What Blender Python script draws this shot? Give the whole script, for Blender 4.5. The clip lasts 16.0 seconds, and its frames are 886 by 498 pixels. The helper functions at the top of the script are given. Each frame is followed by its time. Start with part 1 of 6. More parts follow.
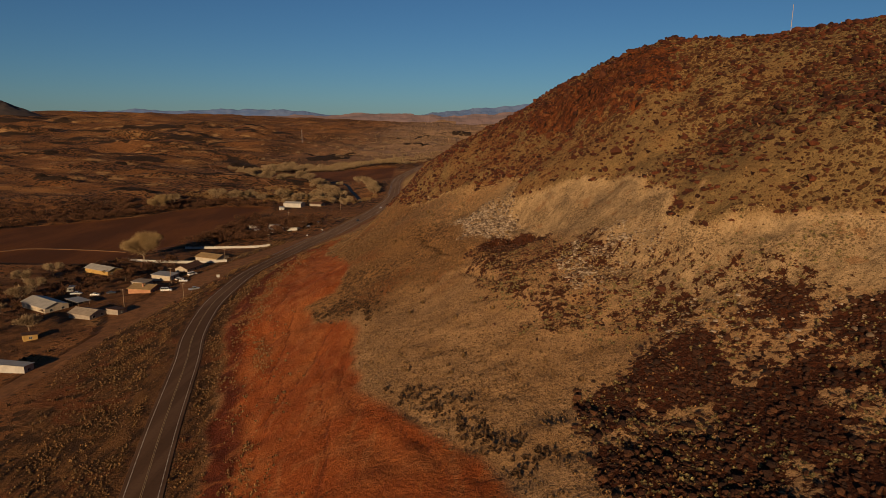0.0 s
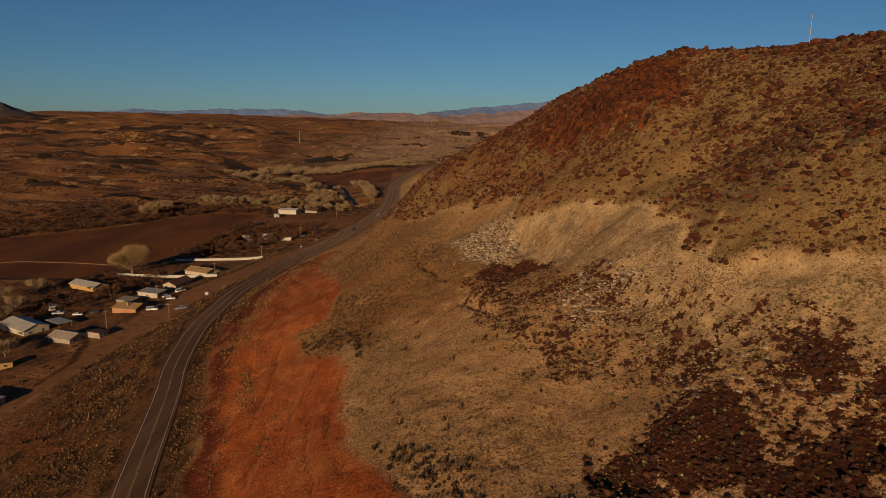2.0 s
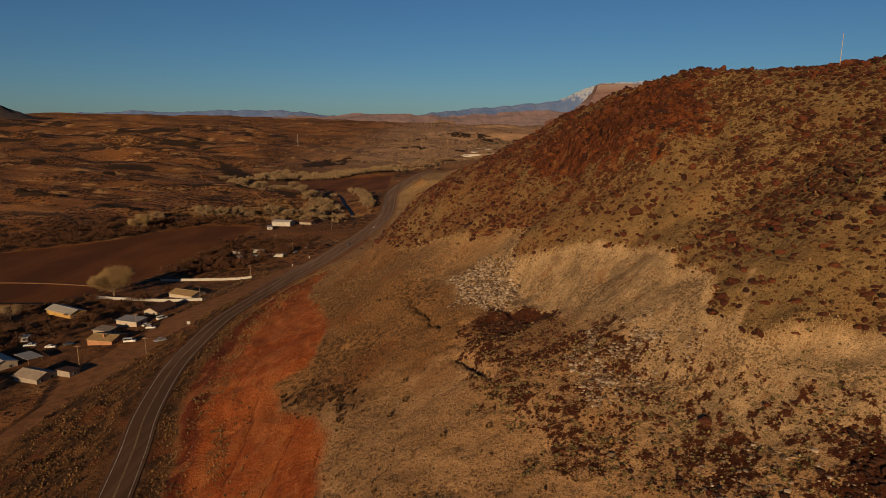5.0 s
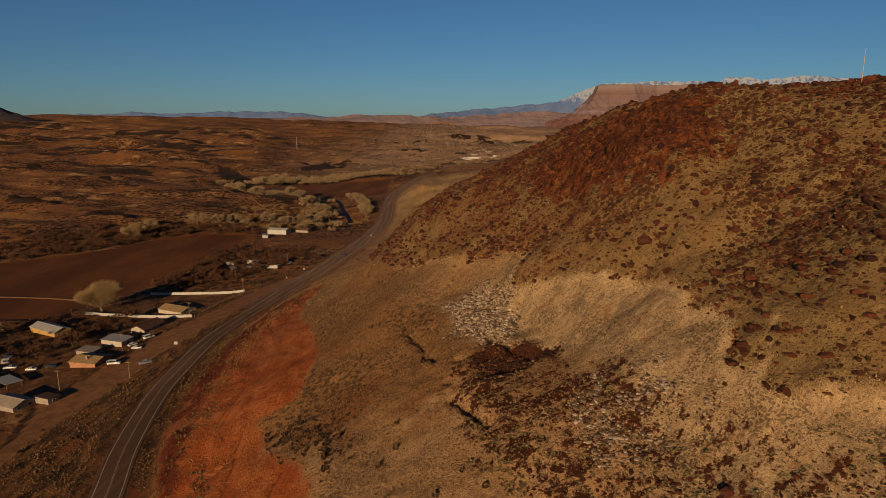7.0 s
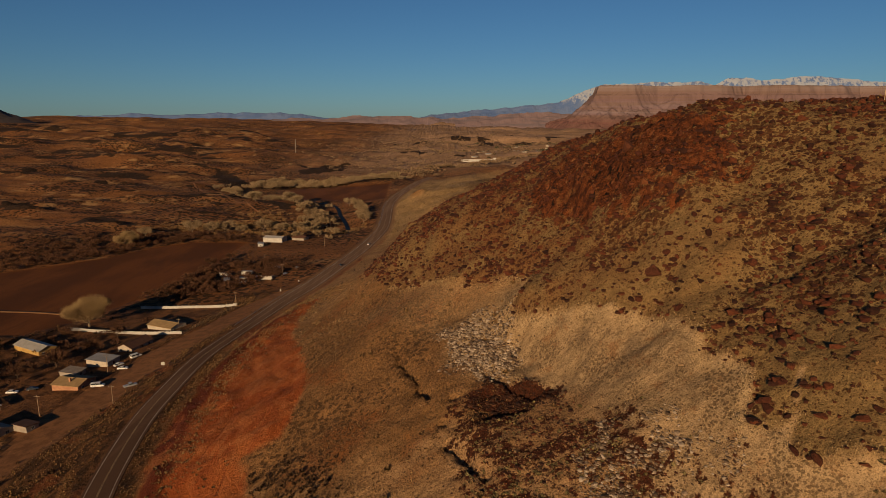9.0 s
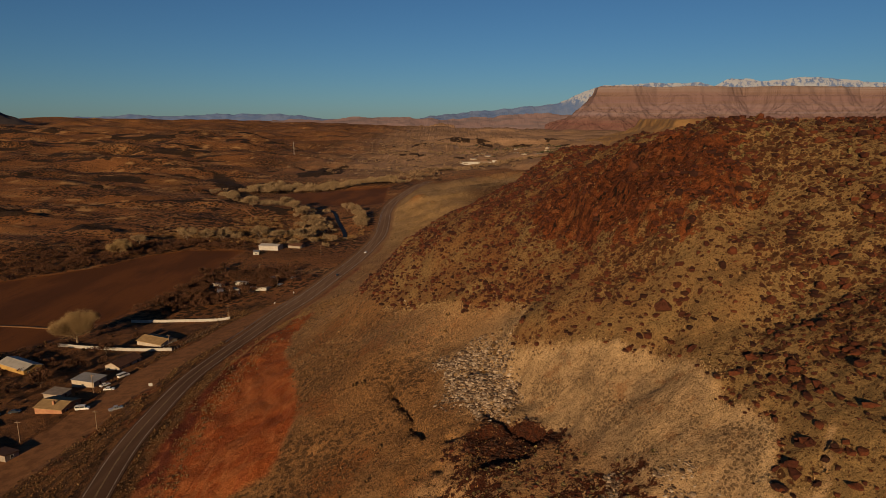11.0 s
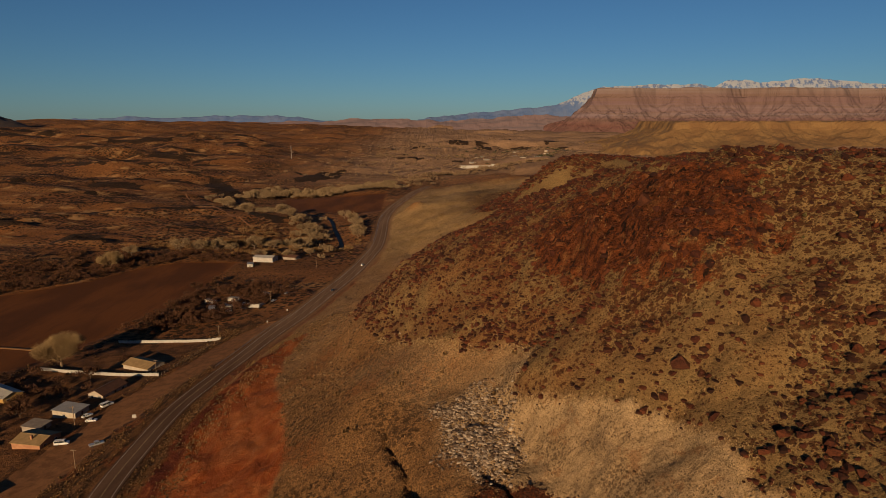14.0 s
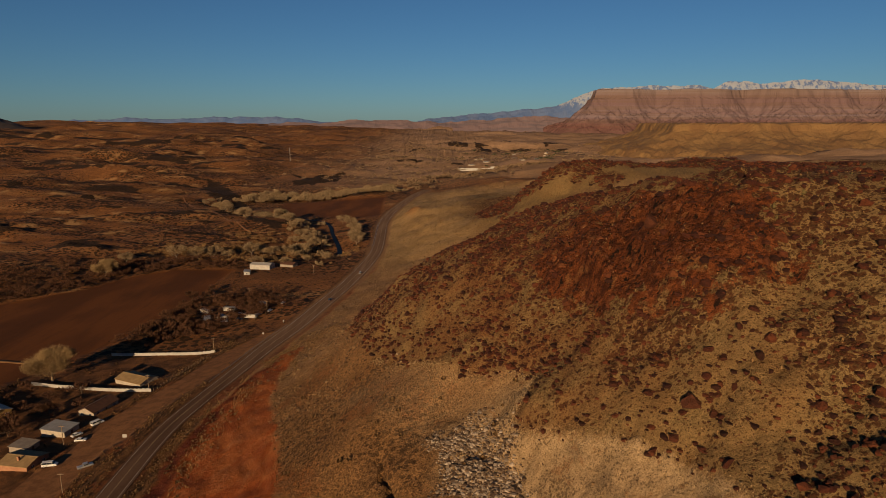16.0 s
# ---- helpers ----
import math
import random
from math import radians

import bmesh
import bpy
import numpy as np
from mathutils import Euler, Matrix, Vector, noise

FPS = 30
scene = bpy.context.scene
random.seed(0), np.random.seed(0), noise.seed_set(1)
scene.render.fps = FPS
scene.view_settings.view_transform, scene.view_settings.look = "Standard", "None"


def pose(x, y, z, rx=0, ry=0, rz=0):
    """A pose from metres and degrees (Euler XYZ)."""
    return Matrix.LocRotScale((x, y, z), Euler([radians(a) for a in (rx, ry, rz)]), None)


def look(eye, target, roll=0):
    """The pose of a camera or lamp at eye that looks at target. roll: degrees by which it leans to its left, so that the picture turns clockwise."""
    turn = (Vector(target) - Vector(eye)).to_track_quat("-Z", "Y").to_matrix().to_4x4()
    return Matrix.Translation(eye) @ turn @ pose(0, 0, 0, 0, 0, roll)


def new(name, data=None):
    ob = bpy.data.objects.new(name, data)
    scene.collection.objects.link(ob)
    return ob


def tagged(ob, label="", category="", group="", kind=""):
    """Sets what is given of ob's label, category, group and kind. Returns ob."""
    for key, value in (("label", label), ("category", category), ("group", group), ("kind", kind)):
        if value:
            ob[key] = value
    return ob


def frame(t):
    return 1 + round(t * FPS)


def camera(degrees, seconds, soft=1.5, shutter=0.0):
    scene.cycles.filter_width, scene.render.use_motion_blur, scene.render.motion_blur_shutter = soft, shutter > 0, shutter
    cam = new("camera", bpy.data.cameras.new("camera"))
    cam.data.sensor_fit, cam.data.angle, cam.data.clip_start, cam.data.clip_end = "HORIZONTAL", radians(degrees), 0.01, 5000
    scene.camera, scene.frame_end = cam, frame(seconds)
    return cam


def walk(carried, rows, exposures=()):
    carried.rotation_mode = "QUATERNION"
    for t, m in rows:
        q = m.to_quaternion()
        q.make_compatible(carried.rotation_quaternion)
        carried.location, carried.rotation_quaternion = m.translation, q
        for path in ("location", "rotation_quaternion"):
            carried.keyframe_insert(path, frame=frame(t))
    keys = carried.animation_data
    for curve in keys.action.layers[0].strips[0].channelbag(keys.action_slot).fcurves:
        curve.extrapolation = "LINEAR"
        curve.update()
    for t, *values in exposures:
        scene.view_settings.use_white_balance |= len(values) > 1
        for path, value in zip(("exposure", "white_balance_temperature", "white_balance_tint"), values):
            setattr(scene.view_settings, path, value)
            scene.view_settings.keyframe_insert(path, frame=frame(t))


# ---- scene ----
cam = camera(70.0, 16.0, soft=0.75)
PATH = [
    (0, (-4.82, -45.46, 90.37), (-5.24, 52.53, 70.43), 0.43),
    (1, (-4.45, -38.00, 93.55), (-4.79, 59.96, 73.47), 0.36),
    (2, (-3.91, -30.60, 96.72), (-4.23, 67.35, 76.55), 0.30),
    (3, (-3.24, -23.29, 99.81), (-3.58, 74.64, 79.59), 0.24),
    (4, (-2.48, -16.13, 102.80), (-2.86, 81.80, 82.57), 0.19),
    (5, (-1.65, -9.15, 105.68), (-2.09, 88.78, 85.44), 0.14),
    (6, (-0.81, -2.37, 108.45), (-1.31, 95.56, 88.23), 0.10),
    (7, (0.00, 4.16, 111.12), (-0.54, 102.10, 90.93), 0.06),
    (8, (0.74, 10.43, 113.74), (0.18, 108.37, 93.57), 0.03),
    (9, (1.38, 16.42, 116.32), (0.81, 114.37, 96.18), -0.01),
    (10, (1.90, 22.11, 118.89), (1.35, 120.06, 98.78), -0.03),
    (11, (2.28, 27.49, 121.46), (1.78, 125.45, 101.38), -0.05),
    (12, (2.54, 32.55, 124.05), (2.10, 130.52, 103.99), -0.07),
    (13, (2.70, 37.29, 126.62), (2.33, 135.26, 106.60), -0.08),
    (14, (2.81, 41.70, 129.15), (2.51, 139.68, 109.15), -0.09),
    (15, (2.95, 45.78, 131.56), (2.70, 143.77, 111.60), -0.10),
    (16, (3.21, 49.53, 133.74), (2.98, 147.53, 113.84), -0.09),
]
walk(cam, [(t, look(eye, target, roll)) for t, eye, target, roll in PATH])

# ---- light ----
SHADOW_WAY = Vector((0.30, 0.954, 0)).normalized()
SUN_UP = 12.5
world = bpy.data.worlds.new("world")
scene.world = world
world.use_nodes = True
wn = world.node_tree.nodes
sky = wn.new("ShaderNodeTexSky")
sky.sky_type = "NISHITA"
sky.sun_disc = False
sky.sun_elevation = radians(SUN_UP)
sky.sun_rotation = math.pi + math.atan2(SHADOW_WAY.x, SHADOW_WAY.y)
sky.altitude, sky.air_density, sky.dust_density, sky.ozone_density = 400, 0.85, 0.22, 4.6
wn["Background"].inputs["Strength"].default_value = 0.0285
tint = wn.new("ShaderNodeMix")
tint.data_type, tint.blend_type = "RGBA", "MULTIPLY"
tint.inputs[0].default_value = 1.0
tint.inputs[7].default_value = (0.80, 0.96, 1.0, 1)
world.node_tree.links.new(sky.outputs["Color"], tint.inputs[6])
world.node_tree.links.new(tint.outputs[2], wn["Background"].inputs["Color"])
sun = new("sun", bpy.data.lights.new("sun", "SUN"))
sun.data.energy, sun.data.angle, sun.data.color = 4.1, radians(0.53), (1.0, 0.68, 0.37)
sun.matrix_world = look((0, 0, 500), Vector((0, 0, 500)) + SHADOW_WAY * 10 - Vector((0, 0, 10 * math.tan(radians(SUN_UP)))))
scene.view_settings.exposure = 0.75


# ---- materials ----
def material(name, rough=0.9, metal=0.0, spec=0.3):
    m = bpy.data.materials.new(name)
    m.use_nodes = True
    b = m.node_tree.nodes["Principled BSDF"]
    b.inputs["Roughness"].default_value, b.inputs["Metallic"].default_value = rough, metal
    b.inputs["Specular IOR Level"].default_value = spec
    return m


class Nodes:
    """Short hands for building one node tree."""

    def __init__(self, m):
        self.t, self.m = m.node_tree, m
        self.b = m.node_tree.nodes["Principled BSDF"]
        self.pos = self.t.nodes.new("ShaderNodeNewGeometry").outputs["Position"]

    def put(self, value, socket):
        if isinstance(value, bpy.types.NodeSocket):
            self.t.links.new(value, socket)
        elif isinstance(value, tuple) and len(value) == 3 and socket.type == "RGBA":
            socket.default_value = (*value, 1)
        else:
            socket.default_value = value

    def noise(self, scale, detail=4, rough=0.55, stretch=None, where=None):
        n = self.t.nodes.new("ShaderNodeTexNoise")
        n.inputs["Scale"].default_value, n.inputs["Detail"].default_value, n.inputs["Roughness"].default_value = scale, detail, rough
        v = where or self.pos
        if stretch:
            q = self.t.nodes.new("ShaderNodeVectorMath")
            q.operation = "MULTIPLY"
            q.inputs[1].default_value = stretch
            self.t.links.new(v, q.inputs[0])
            v = q.outputs[0]
        self.t.links.new(v, n.inputs["Vector"])
        return n.outputs["Fac"]

    def warp(self, scale, amount):
        """The place, shaken by noise, so that cells lose their round outline."""
        w = self.t.nodes.new("ShaderNodeTexNoise")
        w.inputs["Scale"].default_value, w.inputs["Detail"].default_value = scale, 3
        self.t.links.new(self.pos, w.inputs["Vector"])
        q = self.t.nodes.new("ShaderNodeVectorMath")
        q.operation = "MULTIPLY_ADD"
        q.inputs[1].default_value = (amount, amount, amount)
        self.t.links.new(w.outputs["Color"], q.inputs[0])
        self.t.links.new(self.pos, q.inputs[2])
        return q.outputs[0]

    def cells(self, scale, where=None, out="Distance"):
        n = self.t.nodes.new("ShaderNodeTexVoronoi")
        n.inputs["Scale"].default_value = scale
        self.t.links.new(where or self.pos, n.inputs["Vector"])
        return n.outputs[out]

    def math(self, op, a, b=0.0, c=0.0):
        n = self.t.nodes.new("ShaderNodeMath")
        n.operation = op
        for v, s in zip((a, b, c), n.inputs):
            self.put(v, s)
        return n.outputs[0]

    def ramp(self, f, lo, hi):
        n = self.t.nodes.new("ShaderNodeMapRange")
        n.interpolation_type = "SMOOTHSTEP"
        self.put(f, n.inputs["Value"])
        n.inputs["From Min"].default_value, n.inputs["From Max"].default_value = lo, hi
        return n.outputs["Result"]

    def mix(self, f, a, b):
        n = self.t.nodes.new("ShaderNodeMix")
        n.data_type = "RGBA"
        self.put(f, n.inputs[0])
        self.put(a, n.inputs[6])
        self.put(b, n.inputs[7])
        return n.outputs[2]

    def attribute(self, name):
        n = self.t.nodes.new("ShaderNodeAttribute")
        n.attribute_name = name
        return n.outputs["Fac"]

    def island(self):
        return self.t.nodes["Geometry"].outputs["Random Per Island"] if "Geometry" in self.t.nodes else self.pos.node.outputs["Random Per Island"]

    def each(self):
        return self.t.nodes.new("ShaderNodeObjectInfo").outputs["Random"]

    def bump(self, h, strength=0.5, distance=0.1):
        n = self.t.nodes.new("ShaderNodeBump")
        n.inputs["Strength"].default_value, n.inputs["Distance"].default_value = strength, distance
        self.put(h, n.inputs["Height"])
        self.t.links.new(n.outputs["Normal"], self.b.inputs["Normal"])

    def colour(self, c):
        self.put(c, self.b.inputs["Base Color"])
        return self.m


def surface(name, a, b, scale=3.0, rough=0.85, metal=0.0, fine=25.0, bump=0.2, depth=0.02, vary=0.0):
    """A plain worn surface: two colours in patches, grain, and fine relief."""
    n = Nodes(material(name, rough, metal))
    c = n.mix(n.ramp(n.noise(scale), 0.35, 0.65), a, b)
    g = n.noise(fine, 3)
    c = n.mix(n.math("MULTIPLY", n.ramp(g, 0.45, 0.75), 0.35), c, tuple(v * 0.6 for v in a))
    if vary:
        c = n.mix(n.math("MULTIPLY", n.each(), vary), c, tuple(v * 0.45 for v in b))
    n.bump(g, bump, depth)
    return n.colour(c)


# ---- ground: its form ----
def lattice(x, y, seed):
    """Smooth value noise in 0 to 1 at unit scale."""
    xi, yi = np.floor(x).astype(np.int64), np.floor(y).astype(np.int64)
    u, v = x - xi, y - yi
    u, v = u * u * u * (u * (u * 6 - 15) + 10), v * v * v * (v * (v * 6 - 15) + 10)

    def corner(i, j):
        h = (i * 374761393 + j * 668265263 + seed * 1442695041) & 0x7FFFFFFF
        h = ((h ^ (h >> 13)) * 1274126177) & 0x7FFFFFFF
        return ((h ^ (h >> 16)) & 0xFFFFF) / 1048575.0

    return (corner(xi, yi) * (1 - u) + corner(xi + 1, yi) * u) * (1 - v) + (corner(xi, yi + 1) * (1 - u) + corner(xi + 1, yi + 1) * u) * v


def fbm(x, y, size, seed=0, octaves=4, gain=0.5):
    """Fractal noise in about -1 to 1, with features of that size in metres."""
    s, a, total = 0.0, 1.0, 0.0
    for k in range(octaves):
        s = s + a * (lattice(x / size * 2 ** k + 17.3 * k, y / size * 2 ** k - 9.1 * k, seed + k) * 2 - 1)
        total += a
        a *= gain
    return s / total * 1.6


def step(v, lo, hi):
    v = np.clip((v - lo) / (hi - lo), 0, 1)
    return v * v * (3 - 2 * v)


def along(line, spacing):
    """Points every so many metres along a line of any dimension."""
    line = np.array(line, float)
    out = [line[:1]]
    for a, b in zip(line[:-1], line[1:]):
        k = max(1, int(np.ceil(np.linalg.norm((b - a)[:2]) / spacing)))
        out.append(a + (b - a) * (np.arange(1, k + 1) / k)[:, None])
    return np.concatenate(out)


def curve(line, spacing):
    """The same along a smooth curve through the points."""
    p = np.array(line, float)
    p = np.concatenate([[2 * p[0] - p[1]], p, [2 * p[-1] - p[-2]]])
    out = []
    for a, b, c, d in zip(p[:-3], p[1:-2], p[2:-1], p[3:]):
        k = max(2, int(np.linalg.norm((c - b)[:2]) / spacing))
        t = (np.arange(k) / k)[:, None]
        out.append(0.5 * (2 * b + (c - a) * t + (2 * a - 5 * b + 4 * c - d) * t ** 2 + (3 * b - a - 3 * c + d) * t ** 3))
    return np.concatenate(out + [p[-2:-1]])


def off(x, y, line):
    """The distance to a line, and the side: positive on its right."""
    best, side = np.full(np.shape(x), 1e9), np.zeros(np.shape(x))
    line = np.array(line, float)[:, :2]
    for a, b in zip(line[:-1], line[1:]):
        d = b - a
        t = np.clip(((x - a[0]) * d[0] + (y - a[1]) * d[1]) / (d @ d), 0, 1)
        ex, ey = x - a[0] - t * d[0], y - a[1] - t * d[1]
        r = np.hypot(ex, ey)
        near = r < best
        best = np.where(near, r, best)
        side = np.where(near, np.sign(ex * d[1] - ey * d[0]), side)
    return best, side


def inside(x, y, ring):
    hit = np.zeros(np.shape(x), bool)
    for (ax, ay), (bx, by) in zip(ring, ring[1:] + ring[:1]):
        if ay != by:
            hit ^= ((ay > y) != (by > y)) & (x < (bx - ax) * (y - ay) / (by - ay) + ax)
    return hit


def within(x, y, ring):
    """Metres inside a ring; negative outside."""
    r, _ = off(x, y, ring + ring[:1])
    return np.where(inside(x, y, ring), r, -r)


HIGHWAY = [(-40, -120, 12), (-52, 0, 10.5), (-61, 45, 9.6), (-71.8, 81.3, 9), (-81.4, 114, 8.6), (-94, 160, 8), (-103, 190, 7.7), (-111, 230, 7.2), (-113.7, 262, 6.6), (-114.8, 297, 5.8), (-111.5, 328, 5.1),
           (-106, 363, 4.6), (-100, 403, 4.1), (-92.5, 440, 3.8), (-85.5, 488, 3.4), (-74.5, 566, 3), (-67.5, 650, 3), (-67, 700, 3), (-70.5, 765, 3), (-76, 860, 3), (-74, 955, 3.2), (-61, 1068, 4.4), (-47, 1165, 5), (-28, 1260, 4)]
FRONTAGE = [(-172, -20, 2.6), (-158, 70, 2.6), (-149.5, 145, 2.1), (-148, 175, 2), (-144, 206, 2), (-141, 240, 2.2), (-141, 270, 2.0), (-138, 300, 2.4), (-131, 335, 3), (-122, 370, 3.4), (-109, 408, 3.7)]
RIVER = [(-108, 700, -8), (-113, 735, -8), (-133, 815, -8), (-168, 934, -8), (-240, 965, -8), (-320, 1040, -8), (-380, 1180, -8), (-330, 1400, -6), (-200, 1560, -4)]
# breaks of slope on the hill side of the highway, foot to crest
RED_BANK = [(-34, 0, 20), (-46, 50, 14), (-53, 82, 13), (-60, 110, 12), (-69, 145, 12), (-77, 175, 12.5), (-87, 203, 11.5), (-97, 250, 9), (-101, 290, 8), (-98, 330, 8), (-92, 380, 7)]
BENCH_EDGE = [(-24, 0, 26), (-28, 60, 26), (-27.5, 81, 27.3), (-26, 105, 29), (-27, 132, 31), (-36, 155, 29), (-47, 173, 24), (-52, 191, 27), (-55, 215, 25), (-57, 245, 24), (-58, 280, 23), (-62, 330, 19), (-66, 390, 14)]
BENCH = [(-5, 0, 34), (-6, 65, 33.5), (-13, 90, 33), (-14, 130, 34.5), (-21, 163, 35), (-25, 190, 36.8), (-24, 222, 44.5), (-28, 252, 42.5), (-38, 300, 41), (-48, 330, 31), (-56, 365, 22)]
QUARRY_FLOOR = [(24, 0, 40), (27, 51, 40.5), (14, 88, 40), (20, 111, 47), (10, 146, 49), (11, 165, 51), (11, 178, 53), (5, 196, 52.5), (-4, 212, 50)]
QUARRY_FOOT = [(70, 10, 50), (59, 55, 51), (56, 73, 54), (52, 93, 56), (41, 110, 54), (33, 124, 55.5), (31, 140, 55), (28, 157, 55), (21, 180, 56.3), (13, 196, 57), (4, 216, 54)]
QUARRY_RIM = [(125, 20, 78), (100, 62, 75), (77, 84.7, 72.2), (63, 98, 69.5), (54.5, 105, 67), (57, 110, 68.8), (51.5, 113, 68), (55.8, 124.5, 73.2), (51.5, 133, 72), (52.7, 139, 75.7), (46.4, 154, 72), (41, 162, 73.5), (29, 177, 67.5), (20.5, 189, 66), (26, 204, 69.5), (9, 220, 63.5), (-1, 235, 60.5), (-10, 247, 54.8), (-22, 268, 49)]
HILL_LOW = [(130, 50, 95), (89, 106, 93), (76, 145, 87), (65.4, 153, 87), (50, 165, 82), (41, 189, 81.5), (34, 212, 80), (21, 235, 77.5), (5, 270, 77), (-9, 295, 68.5), (-22, 315, 59.5), (-36, 345, 42), (-48, 400, 22)]
HILL_HIGH = [(150, 70, 110), (105, 140, 104), (83, 162, 103), (71, 173, 97), (60, 188, 101), (51, 202, 97), (45, 220, 97.5), (33, 250, 94), (20, 285, 88), (8, 310, 81), (-8, 330, 69), (-22, 370, 48), (-32, 430, 24)]
HILL_CREST = [(220, 60, 122), (160, 140, 122), (134, 165, 123), (113, 182, 120.3), (95, 190, 118.3), (79, 204, 122), (66, 225, 115), (54, 255, 109.5), (46, 290, 102), (34, 325, 91.5), (18, 352, 76), (0, 395, 52), (-10, 455, 24)]
PLATEAU = [(420, 60, 121), (300, 180, 121), (200, 210, 120.5), (150, 228, 119.5), (112, 226, 118), (98, 236, 116.5), (86, 262, 113.5), (80, 320, 102), (70, 370, 88), (50, 420, 60), (30, 480, 34)]
# the lava ridge behind it, and the land round about
SECOND_FOOT = [(-36, 870, 19), (0, 760, 22), (20, 690, 26), (30, 600, 26), (45, 520, 28), (120, 490, 52), (190, 420, 84)]
SECOND_CREST = [(0, 1000, 14), (40, 850, 25), (60, 690, 41), (71, 690, 52), (88, 690, 68), (106, 690, 84), (128, 690, 92), (172, 688, 97), (247, 670, 95), (300, 610, 96), (400, 480, 102)]
VALLEY = [(-220, -100, 1), (-190, 100, 1), (-165, 200, 1), (-156, 277, 1.2), (-150, 340, 1), (-140, 400, -0.5), (-150, 470, -1), (-150, 560, -1), (-140, 640, -2)]
FIELD_SIDE = [(-420, 0, 0), (-330, 250, 0), (-300, 400, -1), (-340, 480, -1), (-300, 560, -1), (-250, 625, -1.5), (-190, 640, -2)]
FAR_BANK = [(-700, 100, 12), (-480, 430, 6), (-480, 600, 5), (-420, 720, 2), (-330, 780, 2), (-230, 860, 0), (-230, 950, 1)]
COUNTRY = [(-900, 800, 24), (-502, 810, 6), (-427, 1194, -3), (-700, 1400, 15), (-1133, 1907, 40), (-620, 1800, 26), (-430, 1850, 33), (-322, 2098, 4), (-150, 1300, -4), (52, 1688, 5), (400, 1450, 22),
           (300, 1000, 40), (700, 1000, 70), (750, 1900, 22), (1700, 1800, 26), (900, 2900, 24)]
FRINGE = [(-2600, -400, 90), (-2500, 1500, 85), (-1800, 3000, 84), (-3600, 4900, 122), (-2200, 4900, 116), (-1000, 4900, 102), (0, 4900, 78), (600, 4600, 40), (1200, 4900, 26), (3600, 4900, 30), (2200, 3900, 24), (-300, 3300, 38), (800, 3600, 42), (3000, 3000, 30), (2600, 0, 130), (600, -400, 118), (100, -400, 100), (-250, -400, 4)]

controls = [along(curve(HIGHWAY, 20), 20)]
tangent = np.gradient(controls[0][:, :2], axis=0)
tangent /= np.linalg.norm(tangent, axis=1)[:, None]
for shift in (-7.5, 7.5):
    edge = controls[0].copy()
    edge[:, 0] += tangent[:, 1] * shift
    edge[:, 1] -= tangent[:, 0] * shift
    edge[:, 2] -= 0.35
    controls.append(edge)
for line, gap in ((FRONTAGE, 15), (RIVER, 60), (RED_BANK, 12), (BENCH_EDGE, 10), (BENCH, 10), (QUARRY_FLOOR, 9), (QUARRY_FOOT, 7), (QUARRY_RIM, 4), (HILL_LOW, 9), (HILL_HIGH, 10), (HILL_CREST, 10), (PLATEAU, 20),
                  (SECOND_FOOT, 40), (SECOND_CREST, 30), (VALLEY, 40), (FIELD_SIDE, 60), (FAR_BANK, 80)):
    controls.append(curve(line, gap))
controls += [np.array(COUNTRY, float), np.array(FRINGE, float)]
controls = np.concatenate(controls)


def spread(points):
    """A surface through the lines: solves for the weights of cones set on all their points."""
    xy = points[:, :2] / 100
    n = len(points)
    k = np.zeros((n + 3, n + 3))
    k[:n, :n] = np.hypot(xy[:, None, 0] - xy[None, :, 0], xy[:, None, 1] - xy[None, :, 1]) - 0.004 * np.eye(n)
    k[:n, n:], k[n:, :n] = np.c_[np.ones(n), xy], np.c_[np.ones(n), xy].T
    return xy, np.linalg.solve(k, np.r_[points[:, 2], np.zeros(3)])


def steps_out(start, first, growth, end):
    out, s = [start], first
    while out[-1] < end:
        out.append(out[-1] + s)
        s *= growth
    return np.array(out)


left = steps_out(0, 1.3, 1.026, 4600)
xs = np.concatenate([-(left[1:][::-1]) - 110, np.arange(-110, 110.1, 1.1), 110 + steps_out(0, 1.2, 1.05, 3800)[1:]])
ys = np.concatenate([40 - steps_out(0, 1.5, 1.12, 420)[1:][::-1], np.arange(40, 320, 1.1), 320 + steps_out(0, 1.1, 1.02, 4560)])
gx, gy = np.meshgrid(xs, ys)
base_xy, weights = spread(controls)
flat = np.c_[gx.ravel(), gy.ravel()] / 100
gz = np.empty(len(flat))
for i in range(0, len(flat), 20000):
    c = flat[i:i + 20000]
    d = np.sqrt((c[:, None, 0] - base_xy[None, :, 0]) ** 2 + (c[:, None, 1] - base_xy[None, :, 1]) ** 2)
    gz[i:i + 20000] = d @ weights[:-3] + weights[-3] + c @ weights[-2:]
gz = gz.reshape(gx.shape)

